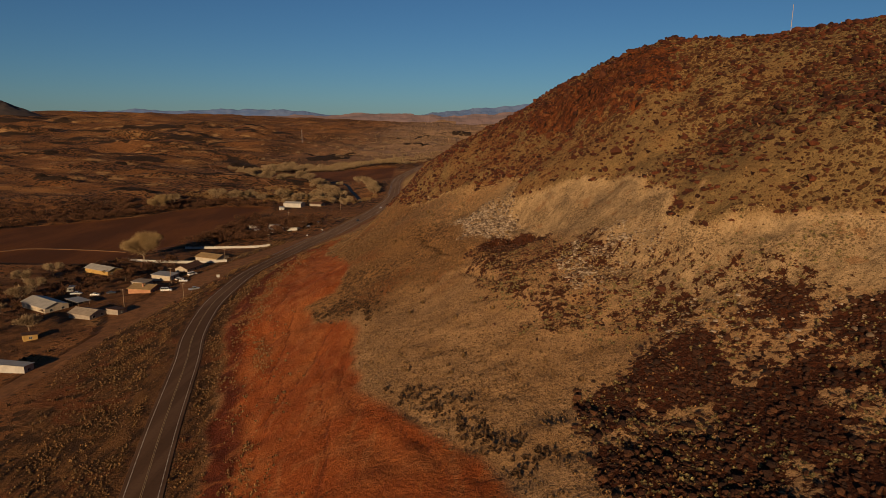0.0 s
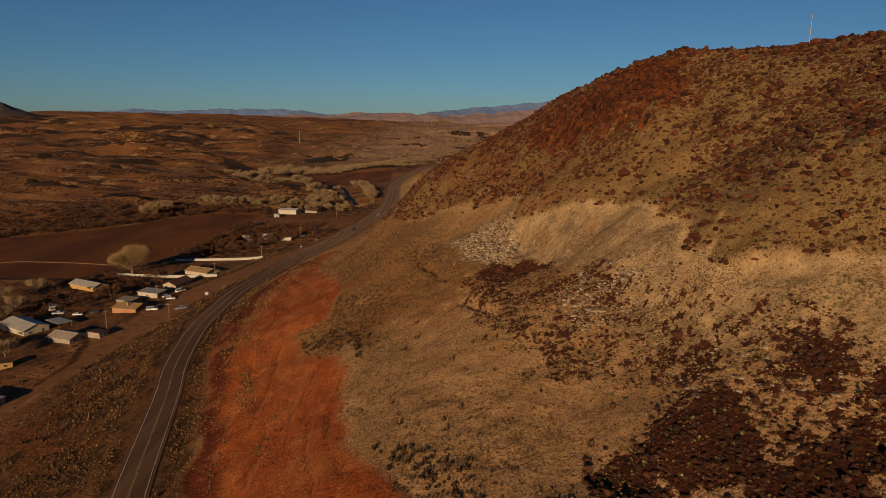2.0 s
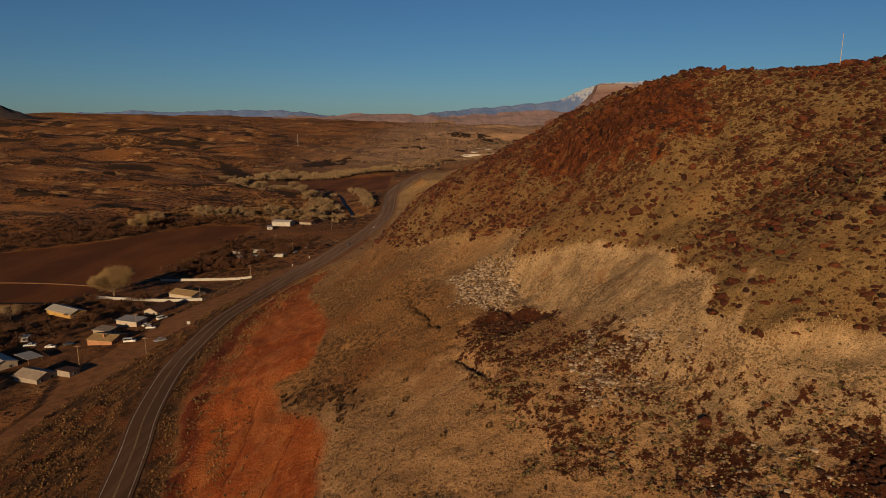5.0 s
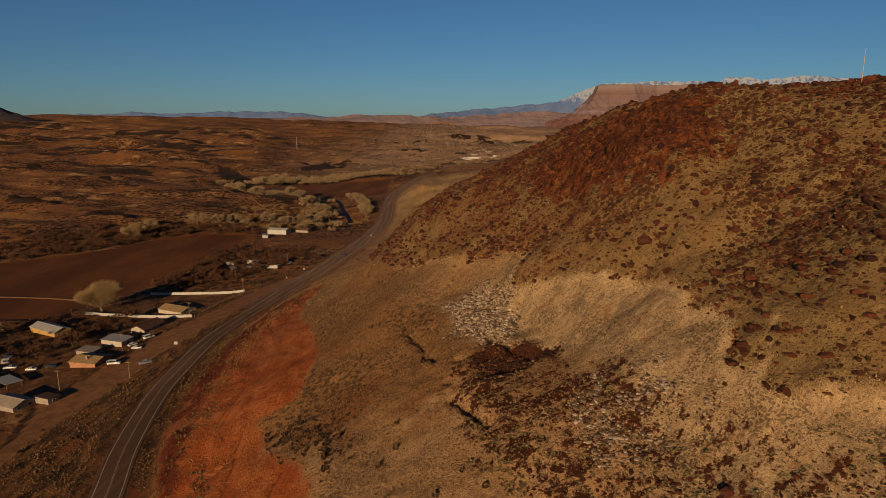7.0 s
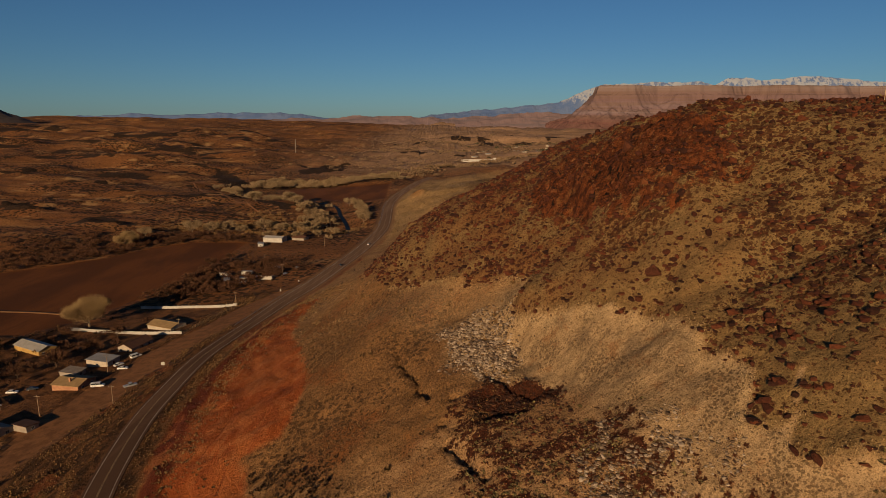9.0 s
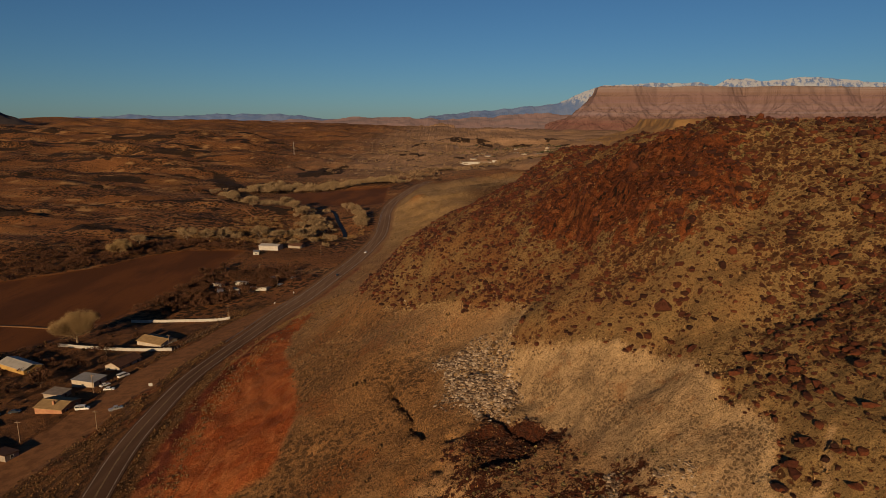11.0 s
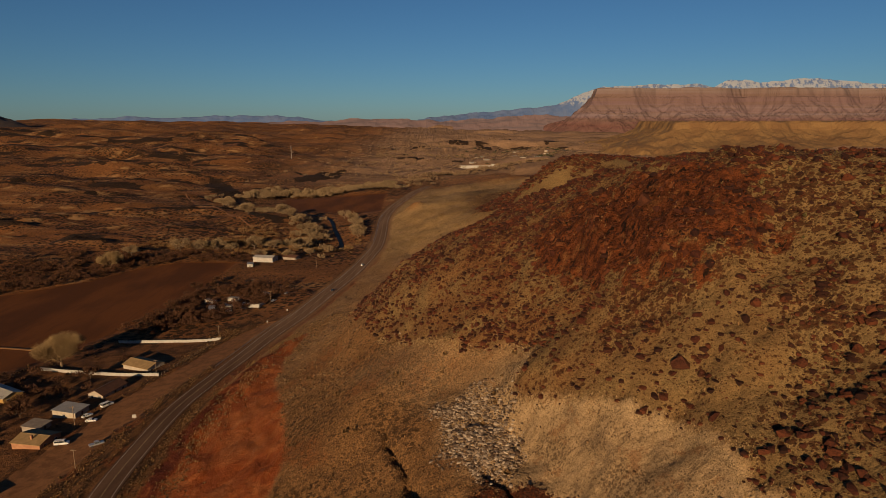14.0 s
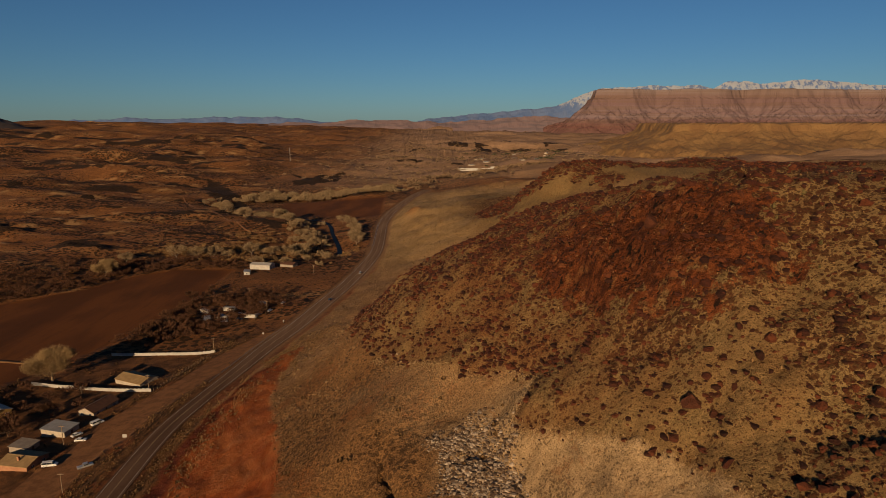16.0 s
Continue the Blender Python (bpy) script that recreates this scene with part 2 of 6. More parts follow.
# zones of the ground, 0 to 1
highway_line = curve(HIGHWAY, 8)
frontage_line = curve(FRONTAGE, 8)
rim_line = curve(QUARRY_RIM, 3)
RED_RING = [(-45, -60), (-56, 60), (-60, 82), (-66, 106), (-74, 136), (-84, 168), (-93, 195), (-101, 232), (-103, 275), (-101, 310), (-93, 345), (-86, 375), (-75, 385), (-76, 345), (-74, 312), (-68, 290), (-51, 240), (-44, 200), (-45, 182), (-55, 179), (-49, 162), (-36, 146), (-30, 131), (-27, 112), (-26, 94), (-16, 80), (-3, 58), (6, 44), (8, -60)]
GRAVEL_RING = [(-161, 232), (-157, 260), (-152, 290), (-149, 318), (-141, 340), (-134, 365), (-126, 395), (-112, 425), (-100, 430), (-107, 400), (-114, 361), (-121, 339), (-127, 320), (-128.6, 295), (-133.6, 281), (-134.3, 261), (-137, 237), (-141, 205), (-144, 175), (-145, 145), (-152, 70), (-165, -20), (-180, -20), (-165, 70), (-156, 145), (-153, 175), (-151, 206)]
FIELD_RING = [(-420, 370), (-370, 470), (-318, 520), (-292, 551), (-270, 598), (-245, 622), (-192, 624), (-189, 541), (-199, 450), (-206, 420), (-218, 378), (-235, 350), (-300, 345), (-350, 340)]
FAR_FIELD_RING = [(-285, 1170), (-100, 1165), (-86, 935), (-128, 940), (-185, 990), (-250, 1010)]
hw, hw_side = off(gx, gy, highway_line)
fr, _ = off(gx, gy, frontage_line)
rv, _ = off(gx, gy, curve(RIVER, 15))
rim, rim_side = off(gx, gy, np.concatenate([rim_line[:, :2], [(-34, 300), (-41, 335), (-46, 390), (-36, 470), (-10, 540)]]))
east = rim * rim_side
wobble = fbm(gx, gy, 14, 5)
edge_soft = 0.8 + 5 * step(gy, 285, 330)
hill = step(east + 0.5 * wobble + 0.9 * fbm(gx, gy, 5, 6, 3), -edge_soft, edge_soft) * step(-gy, -520, -440)
second = step(-off(gx, gy, SECOND_CREST)[0], -110, -50) * step(gy, 450, 540) * step(gx, 15, 55)
face = step(east, -24, -13) * (1 - step(east, 0, 2.5)) * step(gy, -20, 60) * (1 - 0.6 * step(gy, 196, 212)) * step(-gy, -262, -240)
red = step(within(gx, gy, RED_RING) + 2.2 * wobble, -1.5, 1.5)
red = np.maximum(red, 0.8 * np.exp(-((gx + 38) / 9) ** 2 - ((gy - 885) / 22) ** 2))
red = np.maximum(red, 0.9 * step(-hw - 3 * fbm(gx, gy, 30, 7), -13, -9) * step(hw * hw_side, 4, 6) * step(gy, 300, 340) * step(-gy, -700, -520))
field = np.maximum(step(within(gx, gy, FIELD_RING), -2, 2), step(within(gx, gy, FAR_FIELD_RING), -4, 4))
gravel = np.maximum(step(within(gx, gy, GRAVEL_RING) + 1.2 * wobble, -1.2, 1.2), step(-hw + 1.5 * wobble, -12, -7) * step(gy, 300, 420))
flatland = step(-np.minimum(hw - 7, fr - 8), -14, 0)
country = step(gy + np.abs(gx + 150) * 0.6, 700, 1000) * (1 - second) * (1 - step(gx, -60, 60) * step(-gy, -1100, -800))
country = np.maximum(country, step(-gx, 330, 460))
# relief: gullies on the slopes, ledges and hummocks in the open country
slope = step(hw * hw_side, 2, 8) * step(-gy, -1400, -1000)
rough = step(gx, -60, 10) * step(-gy, -520, -430)
relief = hill * (1 - 0.7 * step(gx, 84, 104)) * (1.5 * fbm(gx, gy, 16, 11) + 0.8 * fbm(gx, gy, 5, 12, 3))
crag_xy = np.exp(-((0.49 * (gx - 54) - 0.87 * (gy - 212)) / 38) ** 2 - ((0.87 * (gx - 54) + 0.49 * (gy - 212)) / 15) ** 2)
blocks = fbm(gx + 0.6 * gz, gy - 0.4 * gz, 13, 19, 4)
blocks = np.floor(blocks * 4) / 4 + step(blocks * 4 - np.floor(blocks * 4), 0.55, 1.0) / 4
relief += crag_xy * hill * (5.5 * blocks - 1.6 * step(-np.abs(fbm(gx + 0.3 * gz, gy, 17, 20, 3)), -0.10, 0.0))
relief += face * (0.55 * fbm(gx + gz, gy, 5, 13) + 0.5 * np.abs(fbm(gx * 1.5, gy * 1.5, 9, 14)) - 0.8 * np.abs(fbm((gx + gy) * 0.7, (gx - gy) * 0.25, 3.2, 25, 3)))
relief += red * (0.7 * fbm(gx, gy, 14, 15) - 0.6 * np.abs(fbm(gx + 0.4 * gy, gy * 0.35, 7, 16)))
relief += (1 - hill) * (1 - red) * (1 - face) * np.maximum(rough, 0.6 * slope) * (0.8 * fbm(gx, gy, 18, 17) + 0.35 * fbm(gx, gy, 4, 18, 3))
relief += (1 - hill) * (1 - second) * slope * step(gy, 320, 380) * step(hw, 12, 40) * (1.6 * fbm(gx, gy, 26, 23) - 1.4 * np.abs(fbm(gx + 0.5 * gy, gy * 0.6, 22, 24)))
relief += second * (7 * fbm(gx, gy, 90, 21) + 2 * fbm(gx, gy, 22, 22))
ledges = fbm(gx * 0.45, gy, 150, 31, 5) * 1.3
ledge_face = step(ledges * 4 - np.floor(ledges * 4), 0.84, 0.9) * step(-(ledges * 4 - np.floor(ledges * 4)), -1.0, -0.95)
ledges = np.floor(ledges * 4) / 4 + step(ledges * 4 - np.floor(ledges * 4), 0.72, 1.0) / 4
relief += country * step(np.minimum(rv, hw), 20, 140) * (17 * ledges + 5 * fbm(gx, gy, 90, 33, 5)) * (0.5 + 0.5 * step(gy, 900, 1900))
SCARPS = [([(-455, 1190), (-424, 1140), (-370, 1040), (-310, 960), (-270, 915)], 4, 260), ([(-400, 1660), (-330, 1570), (-230, 1520)], 5, 200), ([(-470, 1270), (-420, 1235), (-360, 1230)], 5, 120),
          ([(-410, 697), (-370, 690), (-330, 684)], 6, 60), ([(-440, 948), (-400, 932), (-350, 925)], 5, 80), ([(-560, 780), (-500, 765), (-470, 760)], 6, 60), ([(-545, 850), (-505, 840), (-465, 836)], 4, 50)]
pale_ledge, ledge_shade = np.zeros_like(gx), np.zeros_like(gx)
dice = np.random.default_rng(77)
for k in range(520):
    cy = dice.uniform(660, 2900)
    cx = -150 - 0.28 * (cy - 600) - dice.uniform(0, 0.42 * cy + 250) if dice.random() < 0.85 else dice.uniform(-150, 500)
    size = dice.uniform(0.6, 2.3) * (0.035 * cy + 12)
    turn = dice.normal(0, 0.16)
    row = [(cx + size * (u * math.cos(turn)) , cy + size * (u * math.sin(turn) + dice.uniform(-0.09, 0.09))) for u in (-1, -0.4, 0.3, 1)]
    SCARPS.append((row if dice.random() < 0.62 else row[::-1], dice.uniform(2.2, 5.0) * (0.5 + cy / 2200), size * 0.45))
bumps_out = np.zeros_like(gx)
for row, lift, reach in SCARPS:
    row = np.array(row, float)
    far = 3.5 * reach
    i0, i1 = np.searchsorted(xs, (row[:, 0].min() - far, row[:, 0].max() + far))
    j0, j1 = np.searchsorted(ys, (row[:, 1].min() - far, row[:, 1].max() + far))
    if i1 - i0 < 2 or j1 - j0 < 2:
        continue
    wx, wy = gx[j0:j1, i0:i1], gy[j0:j1, i0:i1]
    away, hand = off(wx + 0.1 * reach * fbm(wx, wy, 0.5 * reach, 35, 2), wy + 0.1 * reach * fbm(wx, wy, 0.4 * reach, 36, 2), row)
    chord = row[-1] - row[0]
    u = ((wx - row[0, 0]) * chord[0] + (wy - row[0, 1]) * chord[1]) / (chord @ chord)
    taper = step(u, 0, 0.3) * step(1 - u, 0, 0.3)
    bumps_out[j0:j1, i0:i1] += lift * taper * step(away * hand, -2, 2) * np.exp(-away / reach * 1.2)
    # drops facing away from the sun: a band of shade painted in
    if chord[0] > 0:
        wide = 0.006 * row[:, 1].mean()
        ledge_shade[j0:j1, i0:i1] = np.maximum(ledge_shade[j0:j1, i0:i1], taper * step(-away, -wide * 1.5, -wide * 0.6))
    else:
        # sunward faces: cream rock with sunlight put into its colour
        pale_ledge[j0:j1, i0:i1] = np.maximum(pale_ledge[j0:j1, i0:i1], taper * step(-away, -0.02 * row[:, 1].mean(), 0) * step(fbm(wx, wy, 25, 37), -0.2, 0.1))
relief += bumps_out * step(rv, 5, 20) * step(hw, 30, 80) * (1 - field)
relief += (1 - slope) * (1 - country) * 0.25 * fbm(gx, gy, 16, 34)
DITCHES = [[(-14, 206), (-13, 198), (-8, 185), (-6, 179), (-4, 170)], [(-4, 165), (-1, 158), (1, 155)], [(2, 148), (6, 139), (9, 130)], [(12, 172), (14, 168), (18, 162)], [(0, 166), (10, 162), (17, 162), (24, 157)]]
relief += 8 * np.exp(-((gx + 36) / 13) ** 2 - ((gy - 905) / 45) ** 2)
RILLS = [[(-29, 50), (-29, 70), (-34.6, 97), (-41.7, 126), (-40, 150)], [(-32.3, 129), (-32.6, 108), (-27.7, 90), (-19.7, 77), (-9.5, 60.5), (-4, 48)], [(-43, 132), (-45, 120), (-48, 111), (-52, 100)], [(-58, 165), (-66, 160)], [(-62, 180), (-57, 150), (-55, 125)], [(-75, 235), (-72, 210), (-74, 190)], [(-51, 128), (-50, 100), (-44, 70), (-40, 45)]]
rill_zone = np.zeros_like(gx)
for rill in RILLS:
    rill_zone = np.maximum(rill_zone, np.exp(-(off(gx + 1.5 * wobble, gy + 1.5 * fbm(gx, gy, 6, 9), rill)[0] / 0.8) ** 2))
    relief -= 0.4 * np.exp(-(off(gx + 1.5 * wobble, gy + 1.5 * fbm(gx, gy, 6, 9), rill)[0] / 0.75) ** 2)
relief -= 1.6 * step(within(gx, gy, [(8, 163), (17, 163), (24, 158), (20, 150), (9, 150)]) + 1.5 * wobble, -1, 2.5)
for ditch in DITCHES:
    relief -= 2.6 * np.exp(-(off(gx + 1.6 * wobble, gy + 1.6 * fbm(gx, gy, 5, 8), ditch)[0] / 0.75) ** 2) * step(fbm(gx, gy, 7, 10), -0.6, -0.2)
smooth = np.minimum(step(hw, 7, 14), step(fr, 7, 13)) * (1 - 0.9 * field) * (1 - 0.8 * gravel)
gz = gz + relief * smooth
near = hw < 15
fine_line = curve(HIGHWAY, 3)
by = np.argmin((gx[near][:, None] - fine_line[None, :, 0]) ** 2 + (gy[near][:, None] - fine_line[None, :, 1]) ** 2, axis=1)
gz[near] = fine_line[by, 2] - 0.12 + (gz[near] - fine_line[by, 2] + 0.12) * step(hw[near], 6.0, 15.0)


DARK_RING = [(38, 78), (54, 79), (75, 66), (82, 45), (72, 20), (45, 5), (28, 15), (19, 34), (19, 50), (24, 68)]
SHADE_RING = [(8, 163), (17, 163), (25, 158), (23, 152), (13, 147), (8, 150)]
MIX_RING = [(3, 158), (20, 150), (33, 138), (50, 106), (72, 72), (58, 70), (36, 78), (18, 100), (9, 122), (2, 140)]
mottle = fbm(gx, gy, 7, 71)
talus = 0.9 * step(within(gx, gy, DARK_RING) + 5 * mottle, -3, 3) * (1 - 0.5 * step(fbm(gx, gy, 13, 85), 0.25, 0.5))
# hollow below the face: its shade painted as dark lava ground
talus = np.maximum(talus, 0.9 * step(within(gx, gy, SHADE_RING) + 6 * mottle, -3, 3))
talus = np.maximum(talus, step(within(gx, gy, MIX_RING) + 3 * mottle, -6, 2) * (0.37 + 0.22 * step(fbm(gx, gy, 11, 88), -0.1, 0.4)))
thick = step(fbm(gx, gy, 26, 86, 5, 0.62), -0.5 - 0.2 * step(gx, 60, 100), 0.75)
talus = np.maximum(talus, hill * np.clip(0.27 + 0.50 * thick + 0.10 * step(gx, 55, 90) + 0.18 * np.exp(-((gx - 22) / 34) ** 2 - ((gy - 262) / 70) ** 2) + 0.04 * step(gx, 60, 80) * step(-gy, -175, -140), 0, 0.88))
# outlines of near-black banks in the far country
DARK_BANK_RINGS = [[(-545, 1425), (-505, 1385), (-438, 1225), (-392, 1160), (-341, 1080), (-314, 1040), (-335, 1120), (-410, 1285), (-455, 1353), (-505, 1434)], [(-300, 1015), (-205, 850), (-225, 845), (-300, 960)], [(-350, 1428), (-329, 1533), (-325, 1640), (-253, 1690), (-247, 1524), (-274, 1454), (-314, 1406)], [(-405, 680), (-400, 718), (-330, 708), (-330, 678)], [(-432, 925), (-432, 970), (-358, 945), (-365, 912)], [(-535, 750), (-535, 795), (-490, 778), (-490, 750)], [(-650, 1190), (-660, 1250), (-560, 1260), (-560, 1215)]]
# painted ledge shade first, then the dark banks are added
shade_and_banks = ledge_shade * step(fbm(gx, gy, 40, 38), -0.45, -0.1)
for ring in DARK_BANK_RINGS:
    shade_and_banks = np.maximum(shade_and_banks, step(within(gx, gy, ring) + 14 * fbm(gx, gy, 50, 39), -8, 8))
shade_and_banks = shade_and_banks * (1 - slope) * (1 - field) * step(rv, 2, 8)
talus = np.maximum(talus, second * (0.10 + 0.8 * np.maximum(step(fbm(gx, gy, 70, 82), 0.12, 0.25), step(-off(gx, gy, SECOND_CREST)[0] + 9 * fbm(gx, gy, 30, 83), -26, -16))))
rust = np.exp(-((gx - 22) / 50) ** 2 - ((gy - 240) / 80) ** 2) * hill


def ground(x, y):
    """The ground's height at a place."""
    x, y = np.asarray(x, float), np.asarray(y, float)
    i = np.clip(np.searchsorted(xs, x) - 1, 0, len(xs) - 2)
    j = np.clip(np.searchsorted(ys, y) - 1, 0, len(ys) - 2)
    u, v = np.clip((x - xs[i]) / (xs[i + 1] - xs[i]), 0, 1), np.clip((y - ys[j]) / (ys[j + 1] - ys[j]), 0, 1)
    return (gz[j, i] * (1 - u) + gz[j, i + 1] * u) * (1 - v) + (gz[j + 1, i] * (1 - u) + gz[j + 1, i + 1] * u) * v


def sample(grid, x, y):
    i = np.clip(np.searchsorted(xs, x), 0, len(xs) - 1)
    j = np.clip(np.searchsorted(ys, y), 0, len(ys) - 1)
    return grid[j, i]


def mesh_of(name, verts, faces, mat, smooth_faces=False):
    me = bpy.data.meshes.new(name)
    me.from_pydata([tuple(v) for v in verts], [], faces)
    me.materials.append(mat)
    if smooth_faces:
        me.shade_smooth()
    me.update()
    return me


def grid_faces(rows, cols):
    k = np.arange(rows * cols).reshape(rows, cols)
    return np.stack([k[:-1, :-1], k[:-1, 1:], k[1:, 1:], k[1:, :-1]], axis=-1).reshape(-1, 4).tolist()


# ---- ground: its look ----
n = Nodes(material("earth", 0.95, 0, 0.1))
big, mid, small, grit = n.noise(0.012, 5), n.noise(0.09, 5), n.noise(0.7, 5, 0.65), n.noise(4.5, 4, 0.7)
shaken = n.warp(0.9, 1.6)
ragged = n.noise(0.42, 8, 0.72)
stones = n.cells(0.55, shaken)
pebbles = n.cells(1.5, n.warp(2.0, 0.6))


def spots_of(cell, density, lo=0.10, hi=0.42):
    """1 inside cells; their share of the ground grows with density, 0 to 1."""
    r = n.math("MULTIPLY_ADD", density, hi - lo, lo)
    return n.ramp(n.math("SUBTRACT", r, cell), -0.03, 0.05)


# bench and slopes: tan earth with rusty patches, dark specks of weeds and stones
tan = n.mix(n.ramp(mid, 0.35, 0.65), (0.250, 0.130, 0.050), (0.190, 0.098, 0.038))
tan = n.mix(n.ramp(n.noise(0.05, 5), 0.50, 0.64), tan, (0.215, 0.085, 0.027))
tan = n.mix(n.math("MULTIPLY", n.ramp(ragged, 0.50, 0.58), 0.65), tan, (0.13, 0.066, 0.027))
tan = n.mix(n.math("MULTIPLY", spots_of(pebbles, n.ramp(n.noise(0.06, 4), 0.38, 0.62), 0.28, 0.52), 0.8), tan, (0.10, 0.053, 0.022))
tan = n.mix(n.math("MULTIPLY", spots_of(stones, n.ramp(n.noise(0.035, 4), 0.42, 0.62), 0.18, 0.48), 0.85), tan, (0.06, 0.032, 0.014))
spread_soil = n.mix(n.ramp(mid, 0.35, 0.65), (0.345, 0.205, 0.098), (0.275, 0.158, 0.072))
spread_soil = n.mix(n.math("MULTIPLY", n.ramp(ragged, 0.50, 0.60), 0.5), spread_soil, (0.185, 0.105, 0.048))
spread_soil = n.mix(n.math("MULTIPLY", spots_of(pebbles, n.ramp(n.noise(0.06, 4), 0.38, 0.62), 0.18, 0.42), 0.7), spread_soil, (0.12, 0.066, 0.030))
lie = n.t.nodes.new("ShaderNodeSeparateXYZ")
n.t.links.new(n.pos, lie.inputs[0])
tan = n.mix(n.math("MAXIMUM", n.ramp(n.math("ADD", lie.outputs["Y"], n.math("MULTIPLY", mid, 60.0)), 200, 165), n.math("MULTIPLY", n.ramp(lie.outputs["Y"], 285, 350), 0.7)), tan, spread_soil)
plainland = n.mix(n.ramp(n.noise(0.03, 6, 0.65), 0.4, 0.62), (0.37, 0.235, 0.100), (0.275, 0.172, 0.072))
plainland = n.mix(n.math("MULTIPLY", n.ramp(small, 0.5, 0.62), 0.5), plainland, (0.11, 0.06, 0.024))
tan = n.mix(n.attribute("plain"), tan, plainland)
# open country: rusty earth, bands of scrub, pale ledges, ledge shade painted dark
open_land = n.mix(n.ramp(mid, 0.35, 0.68), (0.225, 0.095, 0.033), (0.165, 0.070, 0.025))
open_land = n.mix(n.ramp(n.noise(0.02, 6, 0.6, (0.16, 1, 1)), 0.5, 0.66), open_land, (0.30, 0.138, 0.047))
open_land = n.mix(n.math("MULTIPLY", n.ramp(n.noise(0.011, 6, 0.66, (0.22, 1, 1)), 0.51, 0.60), 0.42), open_land, (0.085, 0.038, 0.014))
open_land = n.mix(n.math("MULTIPLY", n.ramp(n.noise(0.03, 7, 0.7, (0.10, 1, 1)), 0.56, 0.62), 0.6), open_land, (0.33, 0.19, 0.085))
open_land = n.mix(n.math("MULTIPLY", n.ramp(small, 0.48, 0.60), 0.6), open_land, (0.06, 0.028, 0.011))
shrubs = spots_of(n.cells(0.2, n.warp(0.3, 4.0)), n.ramp(n.noise(0.008, 5), 0.36, 0.62), 0.2, 0.56)
open_land = n.mix(n.math("MULTIPLY", shrubs, 0.9), open_land, (0.022, 0.013, 0.007))
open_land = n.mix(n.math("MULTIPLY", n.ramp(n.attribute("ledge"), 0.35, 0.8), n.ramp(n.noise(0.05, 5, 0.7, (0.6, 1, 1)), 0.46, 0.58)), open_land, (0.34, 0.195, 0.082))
# valley soil paler with distance, haze painted into its colour
hazed_soil = n.mix(n.ramp(n.noise(0.01, 6, 0.62, (0.3, 1, 1)), 0.42, 0.6), (0.34, 0.215, 0.130), (0.215, 0.135, 0.082))
open_land = n.mix(n.math("MULTIPLY", n.ramp(lie.outputs["Y"], 1150, 1700), n.math("MULTIPLY", n.ramp(lie.outputs["X"], -500, -60), 0.85)), open_land, hazed_soil)
# ledge shade and dark banks mixed into the colour
open_land = n.mix(n.ramp(n.math("ADD", n.attribute("shade_and_banks"), n.math("MULTIPLY", n.math("SUBTRACT", n.noise(0.07, 7, 0.72, (0.5, 1, 1)), 0.5), 1.7)), 0.48, 0.62), open_land, n.mix(n.ramp(small, 0.42, 0.6), (0.014, 0.009, 0.0055), (0.06, 0.032, 0.016)))
c = n.mix(n.ramp(n.attribute("slope"), 0.3, 0.7), open_land, tan)
# the hill: straw ground, dark lava everywhere
dense = n.attribute("talus")
hillside = n.mix(n.ramp(small, 0.40, 0.6), (0.212, 0.137, 0.057), (0.155, 0.099, 0.041))
hillside = n.mix(n.ramp(n.noise(0.07, 5), 0.5, 0.66), hillside, (0.170, 0.102, 0.041))
hillside = n.mix(n.math("MULTIPLY", n.attribute("rust"), n.ramp(mid, 0.35, 0.6)), hillside, (0.150, 0.070, 0.026))
lava = n.mix(n.ramp(n.noise(1.1, 5, 0.7), 0.38, 0.62), (0.024, 0.0072, 0.0040), (0.062, 0.0175, 0.0070))
lava = n.mix(n.math("MULTIPLY", n.attribute("rust"), n.ramp(n.noise(0.5, 4), 0.50, 0.66)), lava, (0.105, 0.031, 0.010))
hillside = n.mix(n.math("MULTIPLY", spots_of(pebbles, dense, 0.16, 0.52), 0.75), hillside, lava)
hillside = n.mix(n.math("MULTIPLY", spots_of(stones, dense, 0.05, 0.62), 0.8), hillside, lava)
cliff = n.mix(n.ramp(n.noise(0.5, 6, 0.75, (1, 1, 0.4)), 0.38, 0.62), (0.050, 0.0135, 0.0055), (0.165, 0.048, 0.0145))
cliff = n.mix(n.ramp(n.noise(0.22, 4), 0.56, 0.7), cliff, (0.185, 0.075, 0.026))
cliff = n.mix(n.ramp(n.noise(0.35, 6, 0.7, (1.6, 1.6, 0.3)), 0.56, 0.61), cliff, (0.013, 0.006, 0.004))
hillside = n.mix(n.ramp(n.math("ADD", n.attribute("crag"), n.math("MULTIPLY", n.math("SUBTRACT", n.noise(0.16, 7, 0.65), 0.5), 1.5)), 0.34, 0.42), hillside, cliff)
c = n.mix(n.attribute("hill"), c, hillside)
# the cut face: pale earth with runnels
cut = n.mix(n.ramp(n.noise(0.35, 5, 0.6, (1, 1, 0.25)), 0.38, 0.65), (0.335, 0.225, 0.120), (0.245, 0.165, 0.088))
cut = n.mix(n.math("MULTIPLY", n.ramp(n.noise(0.9, 5, 0.65, (1, 1, 0.12)), 0.52, 0.62), 0.5), cut, (0.135, 0.084, 0.042))
cut = n.mix(n.math("MULTIPLY", n.attribute("fringe"), 0.8), cut, (0.41, 0.285, 0.155))
cut = n.mix(n.math("MULTIPLY", n.ramp(n.noise(0.05, 5, 0.6), 0.53, 0.60), 0.45), cut, (0.14, 0.096, 0.058))
